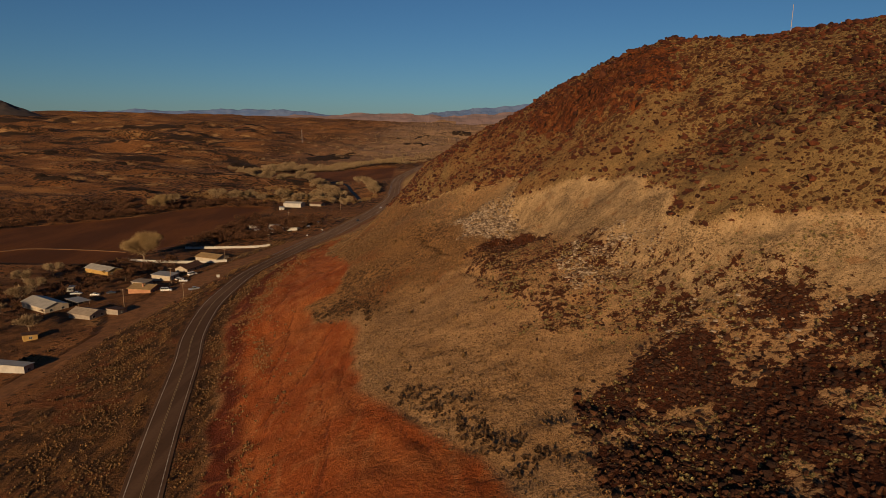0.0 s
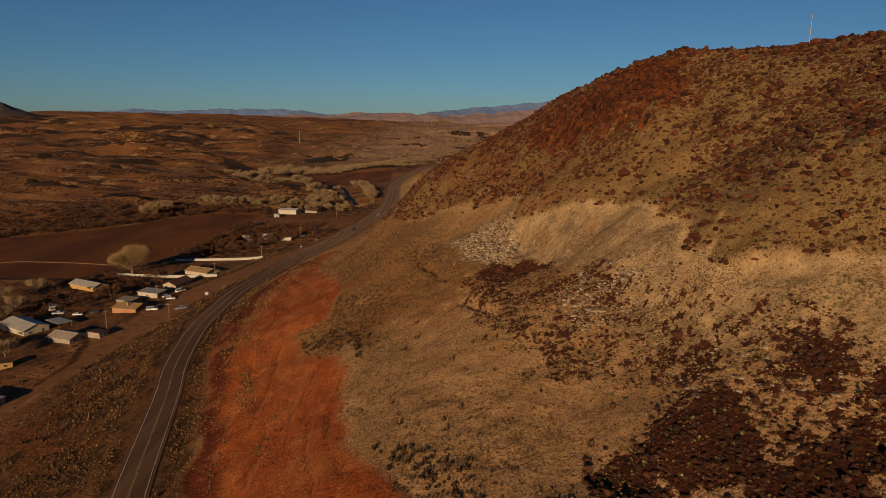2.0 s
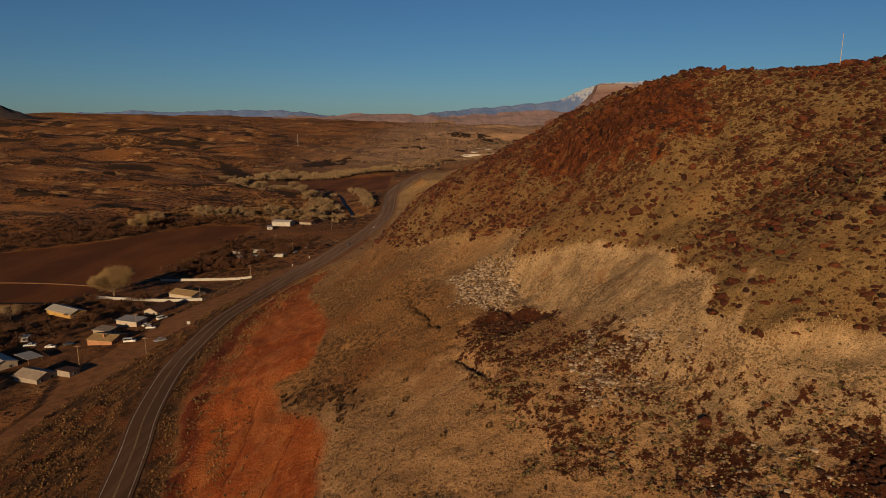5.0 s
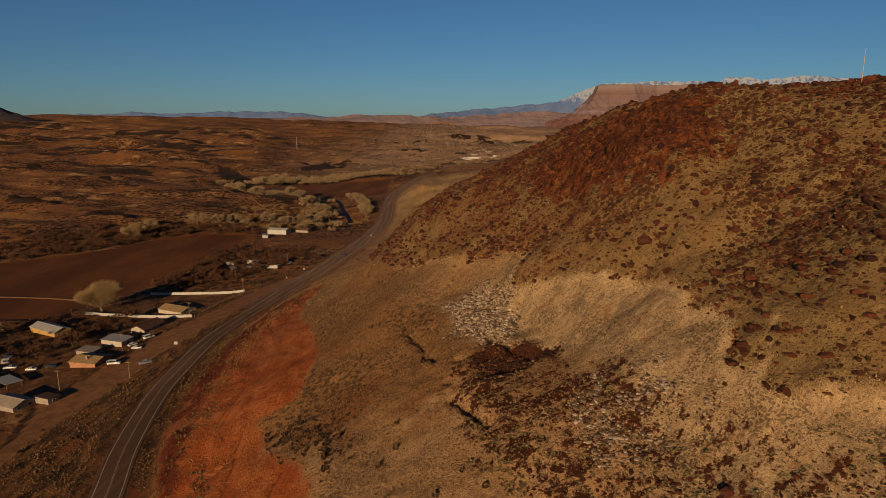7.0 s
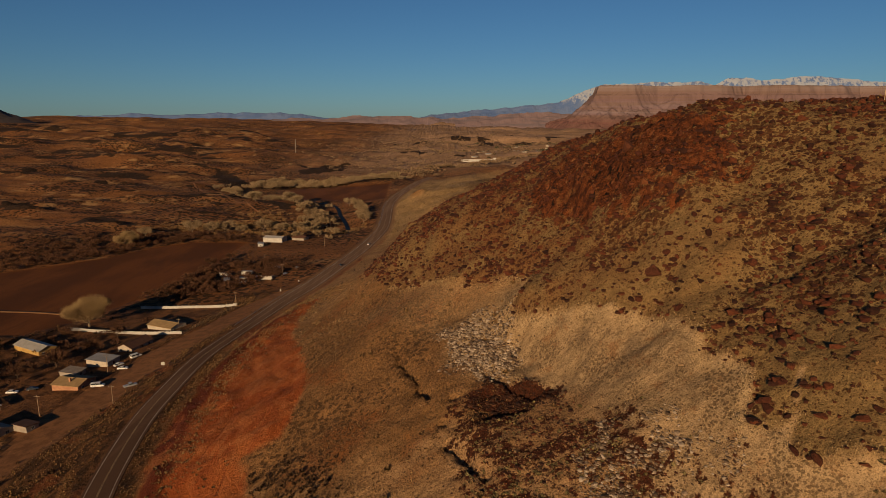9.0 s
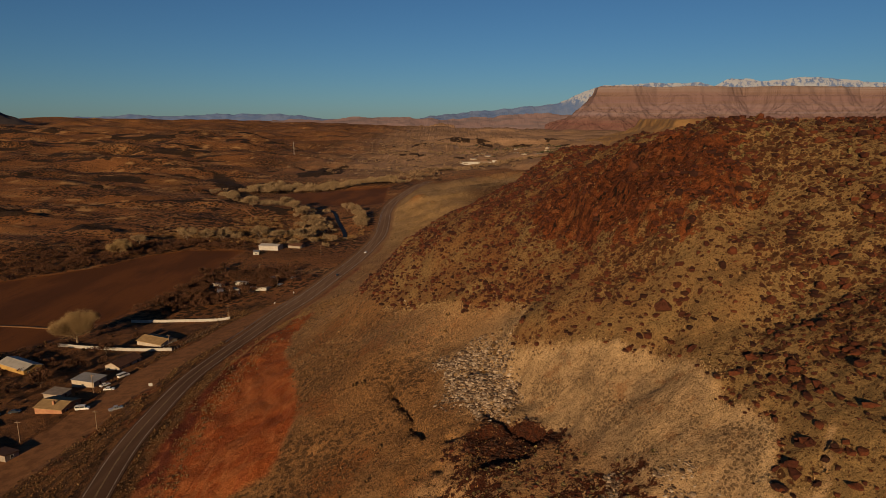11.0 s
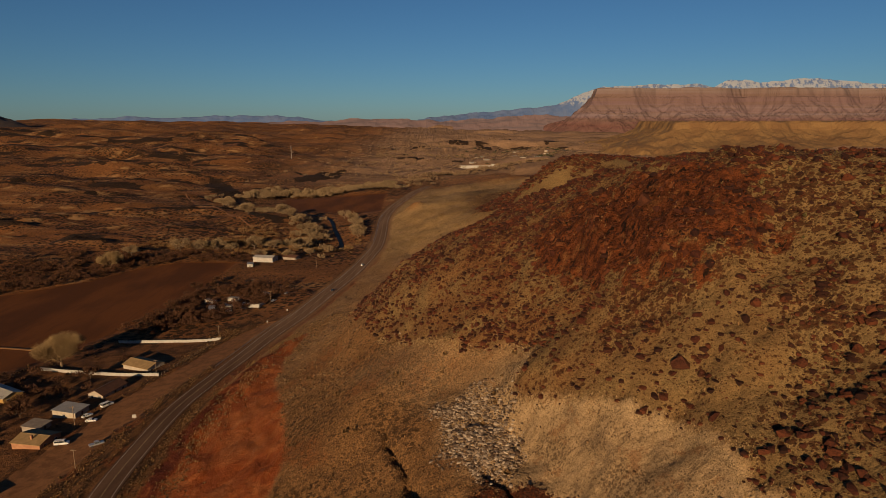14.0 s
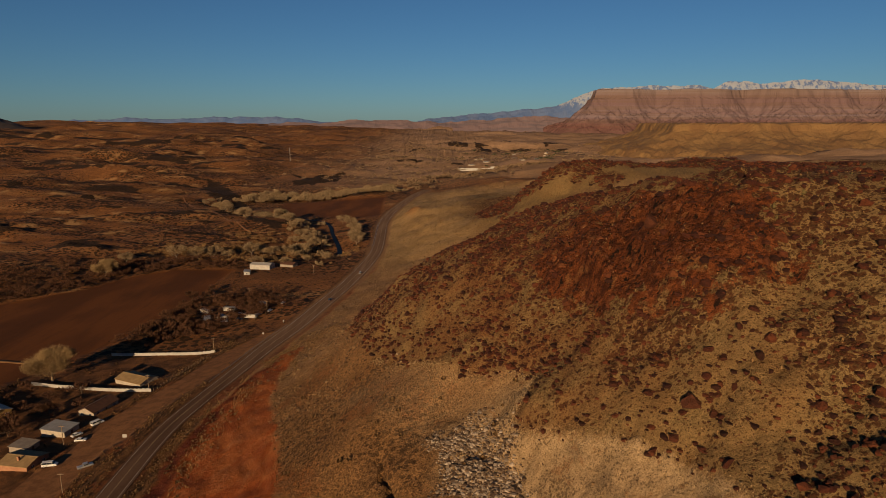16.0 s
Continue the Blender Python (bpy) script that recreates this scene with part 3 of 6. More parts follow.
cut = n.mix(n.math("MULTIPLY", spots_of(pebbles, n.ramp(mid, 0.45, 0.6), 0.2, 0.48), 0.7), cut, (0.075, 0.045, 0.022))
cut = n.mix(n.math("MULTIPLY", n.ramp(n.noise(0.22, 6, 0.7), 0.56, 0.64), 0.6), cut, (0.20, 0.098, 0.040))
cut = n.mix(n.math("MULTIPLY", n.ramp(n.noise(2.2, 4, 0.7), 0.60, 0.68), 0.7), cut, (0.06, 0.036, 0.018))
c = n.mix(n.attribute("face"), c, cut)
# the red clay bank: washed veins of pale earth, darker furrows
clay = n.mix(n.ramp(n.noise(0.06, 5), 0.40, 0.62), (0.265, 0.063, 0.0138), (0.290, 0.089, 0.024))
clay = n.mix(n.math("MULTIPLY", n.ramp(n.noise(0.16, 6, 0.65, (1.3, 0.3, 1)), 0.52, 0.62), 0.6), clay, (0.215, 0.050, 0.013))
clay = n.mix(n.math("MULTIPLY", n.ramp(n.noise(0.2, 7, 0.72, (1.4, 0.25, 1)), 0.55, 0.63), 0.55), clay, (0.34, 0.140, 0.048))
clay = n.mix(n.math("MULTIPLY", spots_of(pebbles, 0.3, 0.2, 0.45), 0.5), clay, (0.10, 0.028, 0.010))
clay = n.mix(n.math("MULTIPLY", n.attribute("foot"), n.ramp(n.noise(0.12, 5, 0.6, (1, 0.3, 1)), 0.22, 0.42)), clay, (0.088, 0.018, 0.007))
veins = n.cells(0.16, n.warp(0.25, 5.0))
clay = n.mix(n.math("MULTIPLY", n.ramp(n.noise(1.4, 5, 0.7), 0.5, 0.62), 0.45), clay, (0.17, 0.040, 0.011))
clay = n.mix(n.math("MULTIPLY", n.ramp(veins, 0.62, 0.8), 0.4), clay, (0.37, 0.140, 0.045))
clay = n.mix(n.math("MULTIPLY", n.ramp(n.math("ADD", n.attribute("rill"), n.math("MULTIPLY", n.math("SUBTRACT", small, 0.5), 1.1)), 0.62, 0.85), 0.7), clay, (0.125, 0.029, 0.009))
c = n.mix(n.attribute("red"), c, clay)
# verge soil, with shadow streaks between the tufts painted in
verge_soil_shade = n.mix(n.ramp(n.noise(0.22, 7, 0.7, (1.2, 0.4, 1)), 0.42, 0.58), (0.145, 0.068, 0.024), (0.050, 0.025, 0.011))
verge_soil_shade = n.mix(n.math("MULTIPLY", n.ramp(n.noise(0.05, 4), 0.56, 0.64), 0.7), verge_soil_shade, (0.17, 0.055, 0.018))
c = n.mix(n.attribute("verge"), c, verge_soil_shade)
c = n.mix(n.attribute("gravel"), c, n.mix(n.ramp(n.noise(0.25, 6, 0.65), 0.4, 0.62), (0.205, 0.096, 0.041), (0.138, 0.063, 0.027)))
shoulder = n.mix(n.ramp(n.noise(0.4, 5), 0.4, 0.6), (0.27, 0.150, 0.072), (0.20, 0.108, 0.050))
c = n.mix(n.attribute("shoulder"), c, shoulder)
broken = n.math("MULTIPLY", n.math("SUBTRACT", 1.0, n.attribute("hill")), n.ramp(n.math("ADD", dense, n.math("MULTIPLY", n.math("SUBTRACT", ragged, 0.5), 2.4)), 0.44, 0.56))
c = n.mix(broken, c, lava)
yard_soil = n.mix(n.ramp(n.noise(0.10, 6, 0.65), 0.40, 0.60), (0.062, 0.029, 0.013), (0.150, 0.068, 0.027))
c = n.mix(n.math("MULTIPLY", n.attribute("yard"), 0.85), c, yard_soil)
ploughed = n.mix(n.ramp(n.noise(0.03, 4, 0.5, (1, 0.4, 1)), 0.4, 0.62), (0.128, 0.044, 0.011), (0.082, 0.028, 0.0078))
ploughed = n.mix(n.math("MULTIPLY", n.ramp(n.noise(0.3, 5, 0.6, (1, 0.12, 1)), 0.5, 0.64), 0.4), ploughed, (0.065, 0.024, 0.009))
c = n.mix(n.attribute("field"), c, ploughed)
c = n.mix(n.math("MULTIPLY", n.ramp(grit, 0.44, 0.66), 0.75), c, n.mix(0.65, c, (0.02, 0.012, 0.006)))
plain = n.math("SUBTRACT", 1.0, n.math("MAXIMUM", n.attribute("gravel"), n.attribute("field")))
lumps = n.math("MULTIPLY", n.noise(0.05, 6, 0.62, (0.35, 1, 1)), n.math("MULTIPLY", n.math("SUBTRACT", 1.0, n.attribute("slope")), 2.6))
rocky = n.math("MULTIPLY", n.noise(0.4, 6, 0.7), n.math("MULTIPLY", n.attribute("crag"), 8.0))
n.bump(n.math("MULTIPLY", plain, n.math("ADD", n.math("ADD", lumps, rocky), n.math("ADD", n.math("MULTIPLY", small, 1.3), n.math("MULTIPLY", grit, 0.4)))), 1.0, 0.6)
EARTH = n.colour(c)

shoulder_zone = step(-hw + 0.8 * wobble, -11, -8) * step(gy, 340, 420) * (1 - step(hw * hw_side, 7, 8.5) * step(-gy, -560, -480))
plain_zone = slope * step(gy, 540, 680) * (1 - second)
foot = red * step(-hw - 3 * wobble, -22, -17)
YARD_RING = [(-260, 150), (-270, 330), (-218, 372), (-192, 400), (-140, 398), (-146, 340), (-155, 290), (-162, 232), (-168, 150)]
yard = step(within(gx, gy, YARD_RING) + 5 * wobble, -4, 4) * (1 - field) * (1 - gravel)
verge_zone = step(-hw + 3 * wobble, -48, -36) * (1 - red) * (1 - gravel) * step(-hw * hw_side, 3, 6) * step(-gy, -460, -400)
verge_zone = np.maximum(verge_zone, step(-hw + 2 * wobble, -17, -13) * step(hw * hw_side, 3, 6) * step(-gy, -330, -290) * (1 - red))
me = mesh_of("ground", np.stack([gx, gy, gz], -1).reshape(-1, 3), grid_faces(*gx.shape), EARTH, True)
for key, values in (("hill", np.maximum(hill, second)), ("face", face * (1 - hill)), ("red", red), ("gravel", gravel), ("field", field), ("slope", slope), ("crag", crag_xy * hill), ("ledge", np.maximum(ledge_face * country, pale_ledge)), ("foot", foot), ("rill", rill_zone), ("yard", yard), ("verge", verge_zone), ("shade_and_banks", shade_and_banks), ("shoulder", shoulder_zone), ("plain", plain_zone), ("fringe", step(east, -3.0, -1.0) * face * step(-gy, -212, -196)), ("talus", talus), ("rust", rust)):
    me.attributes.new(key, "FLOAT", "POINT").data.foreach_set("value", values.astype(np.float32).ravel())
GROUND = tagged(new("ground", me), "dry tan and red desert ground rising to a rocky hill", "ground", kind="structure")


# ---- helpers for things ----
def part(name, bm, mat, parent, label=""):
    me = bpy.data.meshes.new(name)
    bm.to_mesh(me)
    bm.free()
    me.materials.append(mat)
    ob = new(name, me)
    ob.parent = parent
    if label:
        ob["label"] = label
    return ob


def thing(name, m, label, category, group=""):
    ob = new(name)
    ob.matrix_world = m
    return tagged(ob, label, category, group)


def box(bm, x0, x1, y0, y1, z0, z1, bevel=0.0, m=None):
    r = bmesh.ops.create_cube(bm, size=1)["verts"]
    for v in r:
        v.co = Vector(((x0 + x1) / 2 + v.co.x * (x1 - x0), (y0 + y1) / 2 + v.co.y * (y1 - y0), (z0 + z1) / 2 + v.co.z * (z1 - z0)))
    if bevel:
        bmesh.ops.bevel(bm, geom=list({e for v in r for e in v.link_edges}), offset=bevel, segments=1, affect="EDGES", profile=0.5)
    if m:
        bmesh.ops.transform(bm, matrix=m, verts=r)
    return bm


def tube(bm, a, b, ra, rb, sides=6):
    a, b = Vector(a), Vector(b)
    q = (b - a).to_track_quat("Z", "Y").to_matrix()
    rings = []
    for p, r in ((a, ra), (b, rb)):
        rings.append([bm.verts.new(p + q @ Vector((r * math.cos(2 * math.pi * k / sides), r * math.sin(2 * math.pi * k / sides), 0))) for k in range(sides)])
    for k in range(sides):
        bm.faces.new((rings[0][k], rings[0][(k + 1) % sides], rings[1][(k + 1) % sides], rings[1][k]))
    bm.faces.new(rings[1])
    bm.faces.new(rings[0][::-1])


def prism(bm, profile, y0, y1, m=None):
    """A solid with that outline in x and z, from y0 to y1."""
    a = [bm.verts.new((x, y0, z)) for x, z in profile]
    b = [bm.verts.new((x, y1, z)) for x, z in profile]
    k = len(profile)
    bm.faces.new(a)
    bm.faces.new(b[::-1])
    for i in range(k):
        bm.faces.new((a[(i + 1) % k], a[i], b[i], b[(i + 1) % k]))
    bmesh.ops.recalc_face_normals(bm, faces=bm.faces[:])
    return bm


def fast_mesh(name, verts, tris, mat, smooth_faces=False):
    verts, tris = np.asarray(verts, np.float32), np.asarray(tris, np.int32)
    me = bpy.data.meshes.new(name)
    me.vertices.add(len(verts))
    me.vertices.foreach_set("co", verts.ravel())
    me.loops.add(tris.size)
    me.loops.foreach_set("vertex_index", tris.ravel())
    me.polygons.add(len(tris))
    me.polygons.foreach_set("loop_start", np.arange(0, tris.size, 3, dtype=np.int32))
    me.polygons.foreach_set("loop_total", np.full(len(tris), 3, np.int32))
    me.polygons.foreach_set("use_smooth", np.full(len(tris), smooth_faces))
    me.update(calc_edges=True)
    me.materials.append(mat)
    return me


def many(name, shapes, places, mat, label, category):
    """One object of kind stuff: shapes set down at rows of x, y, z, size, height factor and turn."""
    rng = np.random.default_rng(len(places))
    pick = rng.integers(0, len(shapes), len(places))
    allv, allt, base = [], [], 0
    for k, (sv, st) in enumerate(shapes):
        p = places[pick == k]
        if not len(p):
            continue
        c, s = np.cos(p[:, 5]), np.sin(p[:, 5])
        x = (sv[None, :, 0] * c[:, None] - sv[None, :, 1] * s[:, None]) * p[:, 3:4] + p[:, 0:1]
        y = (sv[None, :, 0] * s[:, None] + sv[None, :, 1] * c[:, None]) * p[:, 3:4] + p[:, 1:2]
        z = sv[None, :, 2] * (p[:, 3] * p[:, 4])[:, None] + p[:, 2:3]
        v = np.stack([x, y, z], -1).reshape(-1, 3)
        t = (st[None] + (np.arange(len(p)) * len(sv))[:, None, None]).reshape(-1, 3) + base
        allv.append(v)
        allt.append(t)
        base += len(v)
    ob = new(name, fast_mesh(name, np.concatenate(allv), np.concatenate(allt), mat))
    return tagged(ob, label, category, kind="stuff")


def rock_shape(seed, divisions=1, squash=0.7):
    """A broken block: a ball cut flat on several sides."""
    rng = np.random.default_rng(seed)
    bm = bmesh.new()
    bmesh.ops.create_icosphere(bm, subdivisions=divisions, radius=0.5)
    v = np.array([q.co for q in bm.verts])
    bm.verts.index_update()
    t = np.array([[q.index for q in f.verts] for f in bm.faces])
    bm.free()
    for _ in range(14):
        d = rng.normal(size=3)
        d /= np.linalg.norm(d)
        cut = rng.uniform(0.20, 0.38)
        v = v - np.maximum(v @ d - cut, 0)[:, None] * d
    v *= rng.uniform(0.8, 1.35, 3)
    v += rng.normal(size=v.shape) * 0.03
    v[:, 2] *= squash
    v[:, 2] += 0.18
    return v, t


def tuft_shape(seed, blades=14, spread_out=0.5, tall=0.7, wide=1.0):
    """A dry clump: pointed leaves fanning out of one foot."""
    rng = np.random.default_rng(seed)
    v, t = [], []
    for k in range(blades):
        a = rng.uniform(0, 2 * math.pi)
        lean = rng.uniform(0.1, 1.0)
        r = spread_out * lean
        tip = np.array([r * math.cos(a), r * math.sin(a), tall * rng.uniform(0.55, 1.0) * (1.1 - 0.6 * lean)])
        side = np.array([-math.sin(a), math.cos(a), 0]) * rng.uniform(0.10, 0.2) * wide
        mid = tip * 0.55 + np.array([0, 0, 0.08])
        n0 = len(v)
        v += [tip * 0.08 - np.array([0, 0, 0.06]), mid + side, mid - side, tip]
        t += [(n0, n0 + 2, n0 + 1), (n0 + 1, n0 + 2, n0 + 3)]
    return np.array(v), np.array(t)


def scatter(count, x0, x1, y0, y1, accept, size, seed, tall=(0.7, 1.2), sink=0.12):
    """Places on the ground where accept(x, y) passes, with sizes drawn by size(rng, n)."""
    rng = np.random.default_rng(seed)
    x, y = rng.uniform(x0, x1, count), rng.uniform(y0, y1, count)
    keep = accept(x, y) > rng.random(count)
    x, y = x[keep], y[keep]
    s = size(rng, len(x))
    return np.stack([x, y, ground(x, y) - sink * s, s, rng.uniform(*tall, len(x)), rng.uniform(0, 6.28, len(x))], -1)


def sizes(lo, mean, hi, spread_of=0.45):
    return lambda rng, k: np.clip(mean * np.exp(rng.normal(0, spread_of, k)), lo, hi)


# ---- more materials ----
def islands(name, colours, rough=0.9, scale=1.5, bump=0.6, depth=0.12, single=False):
    """Stone or plants: each piece takes its own shade between the given ones, with mottling."""
    m = Nodes(material(name, rough, 0, 0.2))
    r = m.each() if single else m.island()
    c = colours[0]
    for k, other in enumerate(colours[1:]):
        c = m.mix(m.ramp(r, (k + 0.35) / (len(colours) - 1), (k + 0.75) / (len(colours) - 1)), c, other)
    g = m.noise(scale, 5, 0.65)
    c = m.mix(m.math("MULTIPLY", m.ramp(g, 0.42, 0.7), 0.55), c, tuple(v * 0.45 for v in colours[0]))
    m.bump(m.noise(scale * 3, 4, 0.65), bump, depth)
    return m.colour(c)


LAVA = islands("lava_rock", [(0.024, 0.0070, 0.0038), (0.052, 0.0135, 0.0058), (0.092, 0.026, 0.0095), (0.030, 0.0090, 0.0046)], scale=2.5, bump=1.0, depth=0.25)
LAVA_ONE = islands("lava_boulder", [(0.035, 0.011, 0.0055), (0.065, 0.020, 0.0085), (0.095, 0.030, 0.012)], scale=1.4, bump=1.0, depth=0.3, single=True)
BLACK_LAVA = islands("black_lava", [(0.021, 0.0085, 0.005), (0.042, 0.015, 0.0072), (0.072, 0.028, 0.012)], scale=2.5, bump=1.0, depth=0.25)
CRAG = islands("red_crag_rock", [(0.050, 0.0135, 0.005), (0.085, 0.025, 0.0085), (0.115, 0.038, 0.0125), (0.062, 0.0175, 0.0065)], scale=0.8, bump=1.0, depth=0.4, single=True)
PALE = islands("pale_rock", [(0.19, 0.138, 0.094), (0.045, 0.026, 0.016), (0.32, 0.255, 0.19), (0.09, 0.058, 0.036), (0.24, 0.185, 0.135)])
TAN_ROCK = islands("tan_rock", [(0.15, 0.088, 0.04), (0.075, 0.04, 0.019), (0.21, 0.135, 0.068), (0.04, 0.019, 0.010)])
DRY_GRASS = islands("dry_grass", [(0.22, 0.122, 0.047), (0.095, 0.051, 0.020), (0.285, 0.166, 0.066)], bump=0)
BENCH_BRUSH = islands("bench_brush", [(0.155, 0.084, 0.033), (0.070, 0.037, 0.015), (0.20, 0.112, 0.044), (0.045, 0.025, 0.011)], bump=0)
SAGE = islands("sagebrush", [(0.19, 0.110, 0.045), (0.10, 0.056, 0.023), (0.25, 0.150, 0.064)], bump=0)
DARK_BRUSH = islands("dark_brush", [(0.038, 0.0205, 0.0098), (0.068, 0.036, 0.016), (0.102, 0.055, 0.024)], bump=0)
GREEN_BRUSH = islands("green_brush", [(0.075, 0.062, 0.022), (0.12, 0.09, 0.035)], bump=0)
TWIGS = islands("bare_twigs", [(0.215, 0.150, 0.085), (0.145, 0.100, 0.056), (0.265, 0.190, 0.108)], bump=0)
RED_TWIGS = islands("rust_twigs", [(0.075, 0.033, 0.016), (0.042, 0.019, 0.010), (0.105, 0.050, 0.024)], bump=0)
BARK = surface("bark", (0.19, 0.14, 0.09), (0.12, 0.085, 0.055), 1.5, 0.95, fine=8)
DARK_BARK = surface("dark_bark", (0.08, 0.055, 0.035), (0.05, 0.035, 0.022), 1.5, 0.95, fine=8)
WOOD = surface("grey_wood", (0.20, 0.14, 0.09), (0.13, 0.09, 0.06), 1.0, 0.9, fine=12)
STEEL = surface("galvanised_steel", (0.30, 0.28, 0.26), (0.22, 0.20, 0.18), 1.0, 0.55, 0.6)
WHITE = surface("white_paint", (0.30, 0.285, 0.265), (0.25, 0.236, 0.218), 0.5, 0.6)
CREAM_ROOF = surface("cream_metal_roof", (0.29, 0.275, 0.245), (0.235, 0.222, 0.197), 0.4, 0.5, 0.1, 6)
GREY_ROOF = surface("grey_shingle_roof", (0.238, 0.195, 0.150), (0.178, 0.145, 0.114), 0.5, 0.9, fine=6)
BROWN_ROOF = surface("brown_shingle_roof", (0.086, 0.039, 0.021), (0.063, 0.028, 0.017), 0.5, 0.9, fine=6)
TAN_ROOF = surface("tan_shingle_roof", (0.238, 0.158, 0.072), (0.185, 0.120, 0.054), 0.5, 0.9, fine=6)
YELLOW_WALL = surface("yellow_boards", (0.304, 0.195, 0.060), (0.238, 0.145, 0.048), 0.5, 0.8, fine=6)
BRICK_WALL = surface("salmon_brick_wall", (0.277, 0.145, 0.078), (0.224, 0.107, 0.060), 0.6, 0.9, fine=9)
PLASTER = surface("pale_plaster", (0.317, 0.271, 0.216), (0.251, 0.214, 0.168), 0.5, 0.85, fine=6)
GREY_WALL = surface("grey_siding", (0.224, 0.189, 0.156), (0.172, 0.145, 0.120), 0.5, 0.8, fine=6)
DOOR_PAINT = surface("brown_door", (0.079, 0.044, 0.024), (0.059, 0.032, 0.018), 1.0, 0.6)
GLASS = surface("window_glass", (0.03, 0.035, 0.04), (0.02, 0.025, 0.03), 1.0, 0.08, 0.0, bump=0)
RUBBER = surface("tyre_rubber", (0.02, 0.02, 0.02), (0.03, 0.03, 0.03), 3.0, 0.8)
CAR_WHITE = surface("white_car_paint", (0.55, 0.54, 0.52), (0.50, 0.49, 0.47), 0.3, 0.3, bump=0)
CAR_DARK = surface("dark_car_paint", (0.03, 0.035, 0.045), (0.02, 0.025, 0.03), 0.3, 0.25, bump=0)
CAR_SILVER = surface("silver_car_paint", (0.45, 0.45, 0.45), (0.40, 0.40, 0.40), 0.3, 0.3, 0.6, bump=0)
LAMP_GLASS = surface("lamp_glass", (0.5, 0.5, 0.48), (0.4, 0.4, 0.4), 1.0, 0.15, bump=0)
RED_GLASS = surface("tail_lamp_glass", (0.35, 0.02, 0.015), (0.3, 0.02, 0.015), 1.0, 0.2, bump=0)

# ---- highway ----
q = Nodes(material("asphalt", 0.95, 0, 0.1))
track = q.ramp(q.noise(0.25, 3, 0.5, (1, 0.05, 1)), 0.4, 0.65)
pave = q.mix(track, (0.085, 0.047, 0.027), (0.120, 0.068, 0.040))
pave = q.mix(q.math("MULTIPLY", q.ramp(q.noise(1.2, 5), 0.5, 0.7), 0.4), pave, (0.06, 0.036, 0.023))
q.bump(q.noise(20, 3), 0.2, 0.02)
lie = q.t.nodes.new("ShaderNodeSeparateXYZ")
q.t.links.new(q.pos, lie.inputs[0])
# paler pavement further up the road
far_pave = q.mix(track, (0.145, 0.084, 0.048), (0.19, 0.115, 0.068))
ASPHALT = q.colour(q.mix(q.ramp(lie.outputs["Y"], 330, 450), pave, far_pave))
q = Nodes(material("road_paint", 0.8, 0, 0.3))
WORN_WHITE = q.colour(q.mix(q.ramp(q.noise(1.3, 4), 0.42, 0.62), (0.42, 0.36, 0.29), (0.19, 0.135, 0.10)))
q = Nodes(material("yellow_road_paint", 0.8, 0, 0.3))
WORN_YELLOW = q.colour(q.mix(q.ramp(q.noise(1.3, 4), 0.42, 0.62), (0.34, 0.235, 0.11), (0.17, 0.115, 0.075)))


def ribbon(name, line, lefts, lifts, mat):
    """A strip that follows a line, with points across it at those offsets and heights."""
    p = np.asarray(line, float)
    d = np.gradient(p[:, :2], axis=0)
    d /= np.linalg.norm(d, axis=1)[:, None]
    wide = 1 + 0.4 * step(p[:, 1], 340, 450) if name in ("road", "edge_line") else 1
    rows = [np.stack([p[:, 0] + d[:, 1] * o * wide, p[:, 1] - d[:, 0] * o * wide, p[:, 2] + h], -1) for o, h in zip(lefts, lifts)]
    v = np.stack(rows, 1)
    return new(name, mesh_of(name, v.reshape(-1, 3), grid_faces(len(p), len(lefts)), mat, name != "road"))


pave_line = curve(HIGHWAY, 3)
highway = tagged(ribbon("road", pave_line, (-4.75, -4.6, -2, 0, 2, 4.6, 4.75), (-0.2, 0.0, 0.05, 0.09, 0.05, 0.0, -0.2), ASPHALT), "two-lane brown-grey asphalt highway with worn lines", "road", kind="structure")
for o in (-3.65, 3.65):
    ob = ribbon("edge_line", pave_line, (o - 0.11, o + 0.11), (0.045, 0.045), WORN_WHITE)
    ob.parent = highway
for o in (-0.16, 0.16):
    ob = ribbon("centre_line", pave_line, (o - 0.07, o + 0.07), (0.11, 0.11), WORN_YELLOW)
    ob.parent = highway

q = Nodes(material("river_water", 0.6, 0, 0.05))
q.bump(q.noise(0.6, 3), 0.15, 0.1)
WATER = q.colour((0.006, 0.009, 0.014))
river_line = curve(RIVER[:5], 8)
river_line[:, 2] += 1.6
tagged(ribbon("water", river_line, (-2.4, 0, 2.4), (0, 0, 0), WATER), "dark blue river between wooded banks", "river", kind="structure")

path_line = curve([(-588, 1184, 0), (-495, 1190, 0), (-384, 1025, 0), (-310, 936, 0), (-248, 839, 0), (-212, 824, 0)], 5)
path_line[:, 2] = ground(path_line[:, 0], path_line[:, 1])
tagged(ribbon("path", path_line, (-1.5, -1.0, 1.0, 1.5), (-0.6, 0.35, 0.35, -0.6), surface("track_earth", (0.20, 0.092, 0.036), (0.15, 0.068, 0.027), 0.2, 0.95, fine=2)), "faint dirt track across the rusty flats", "dirt track", kind="structure")

field_track = curve([(-330, 372, 0), (-312, 380, 0), (-299, 392, 0), (-262, 395, 0), (-230, 391, 0)], 4)
field_track[:, 2] = ground(field_track[:, 0], field_track[:, 1])
tagged(ribbon("path", field_track, (-1.9, -1.3, 1.3, 1.9), (-0.4, 0.25, 0.25, -0.4), surface("straw_track", (0.20, 0.100, 0.037), (0.145, 0.070, 0.026), 0.3, 0.95, fine=2)), "pale grassy bank between two ploughed fields", "field bank", kind="structure")

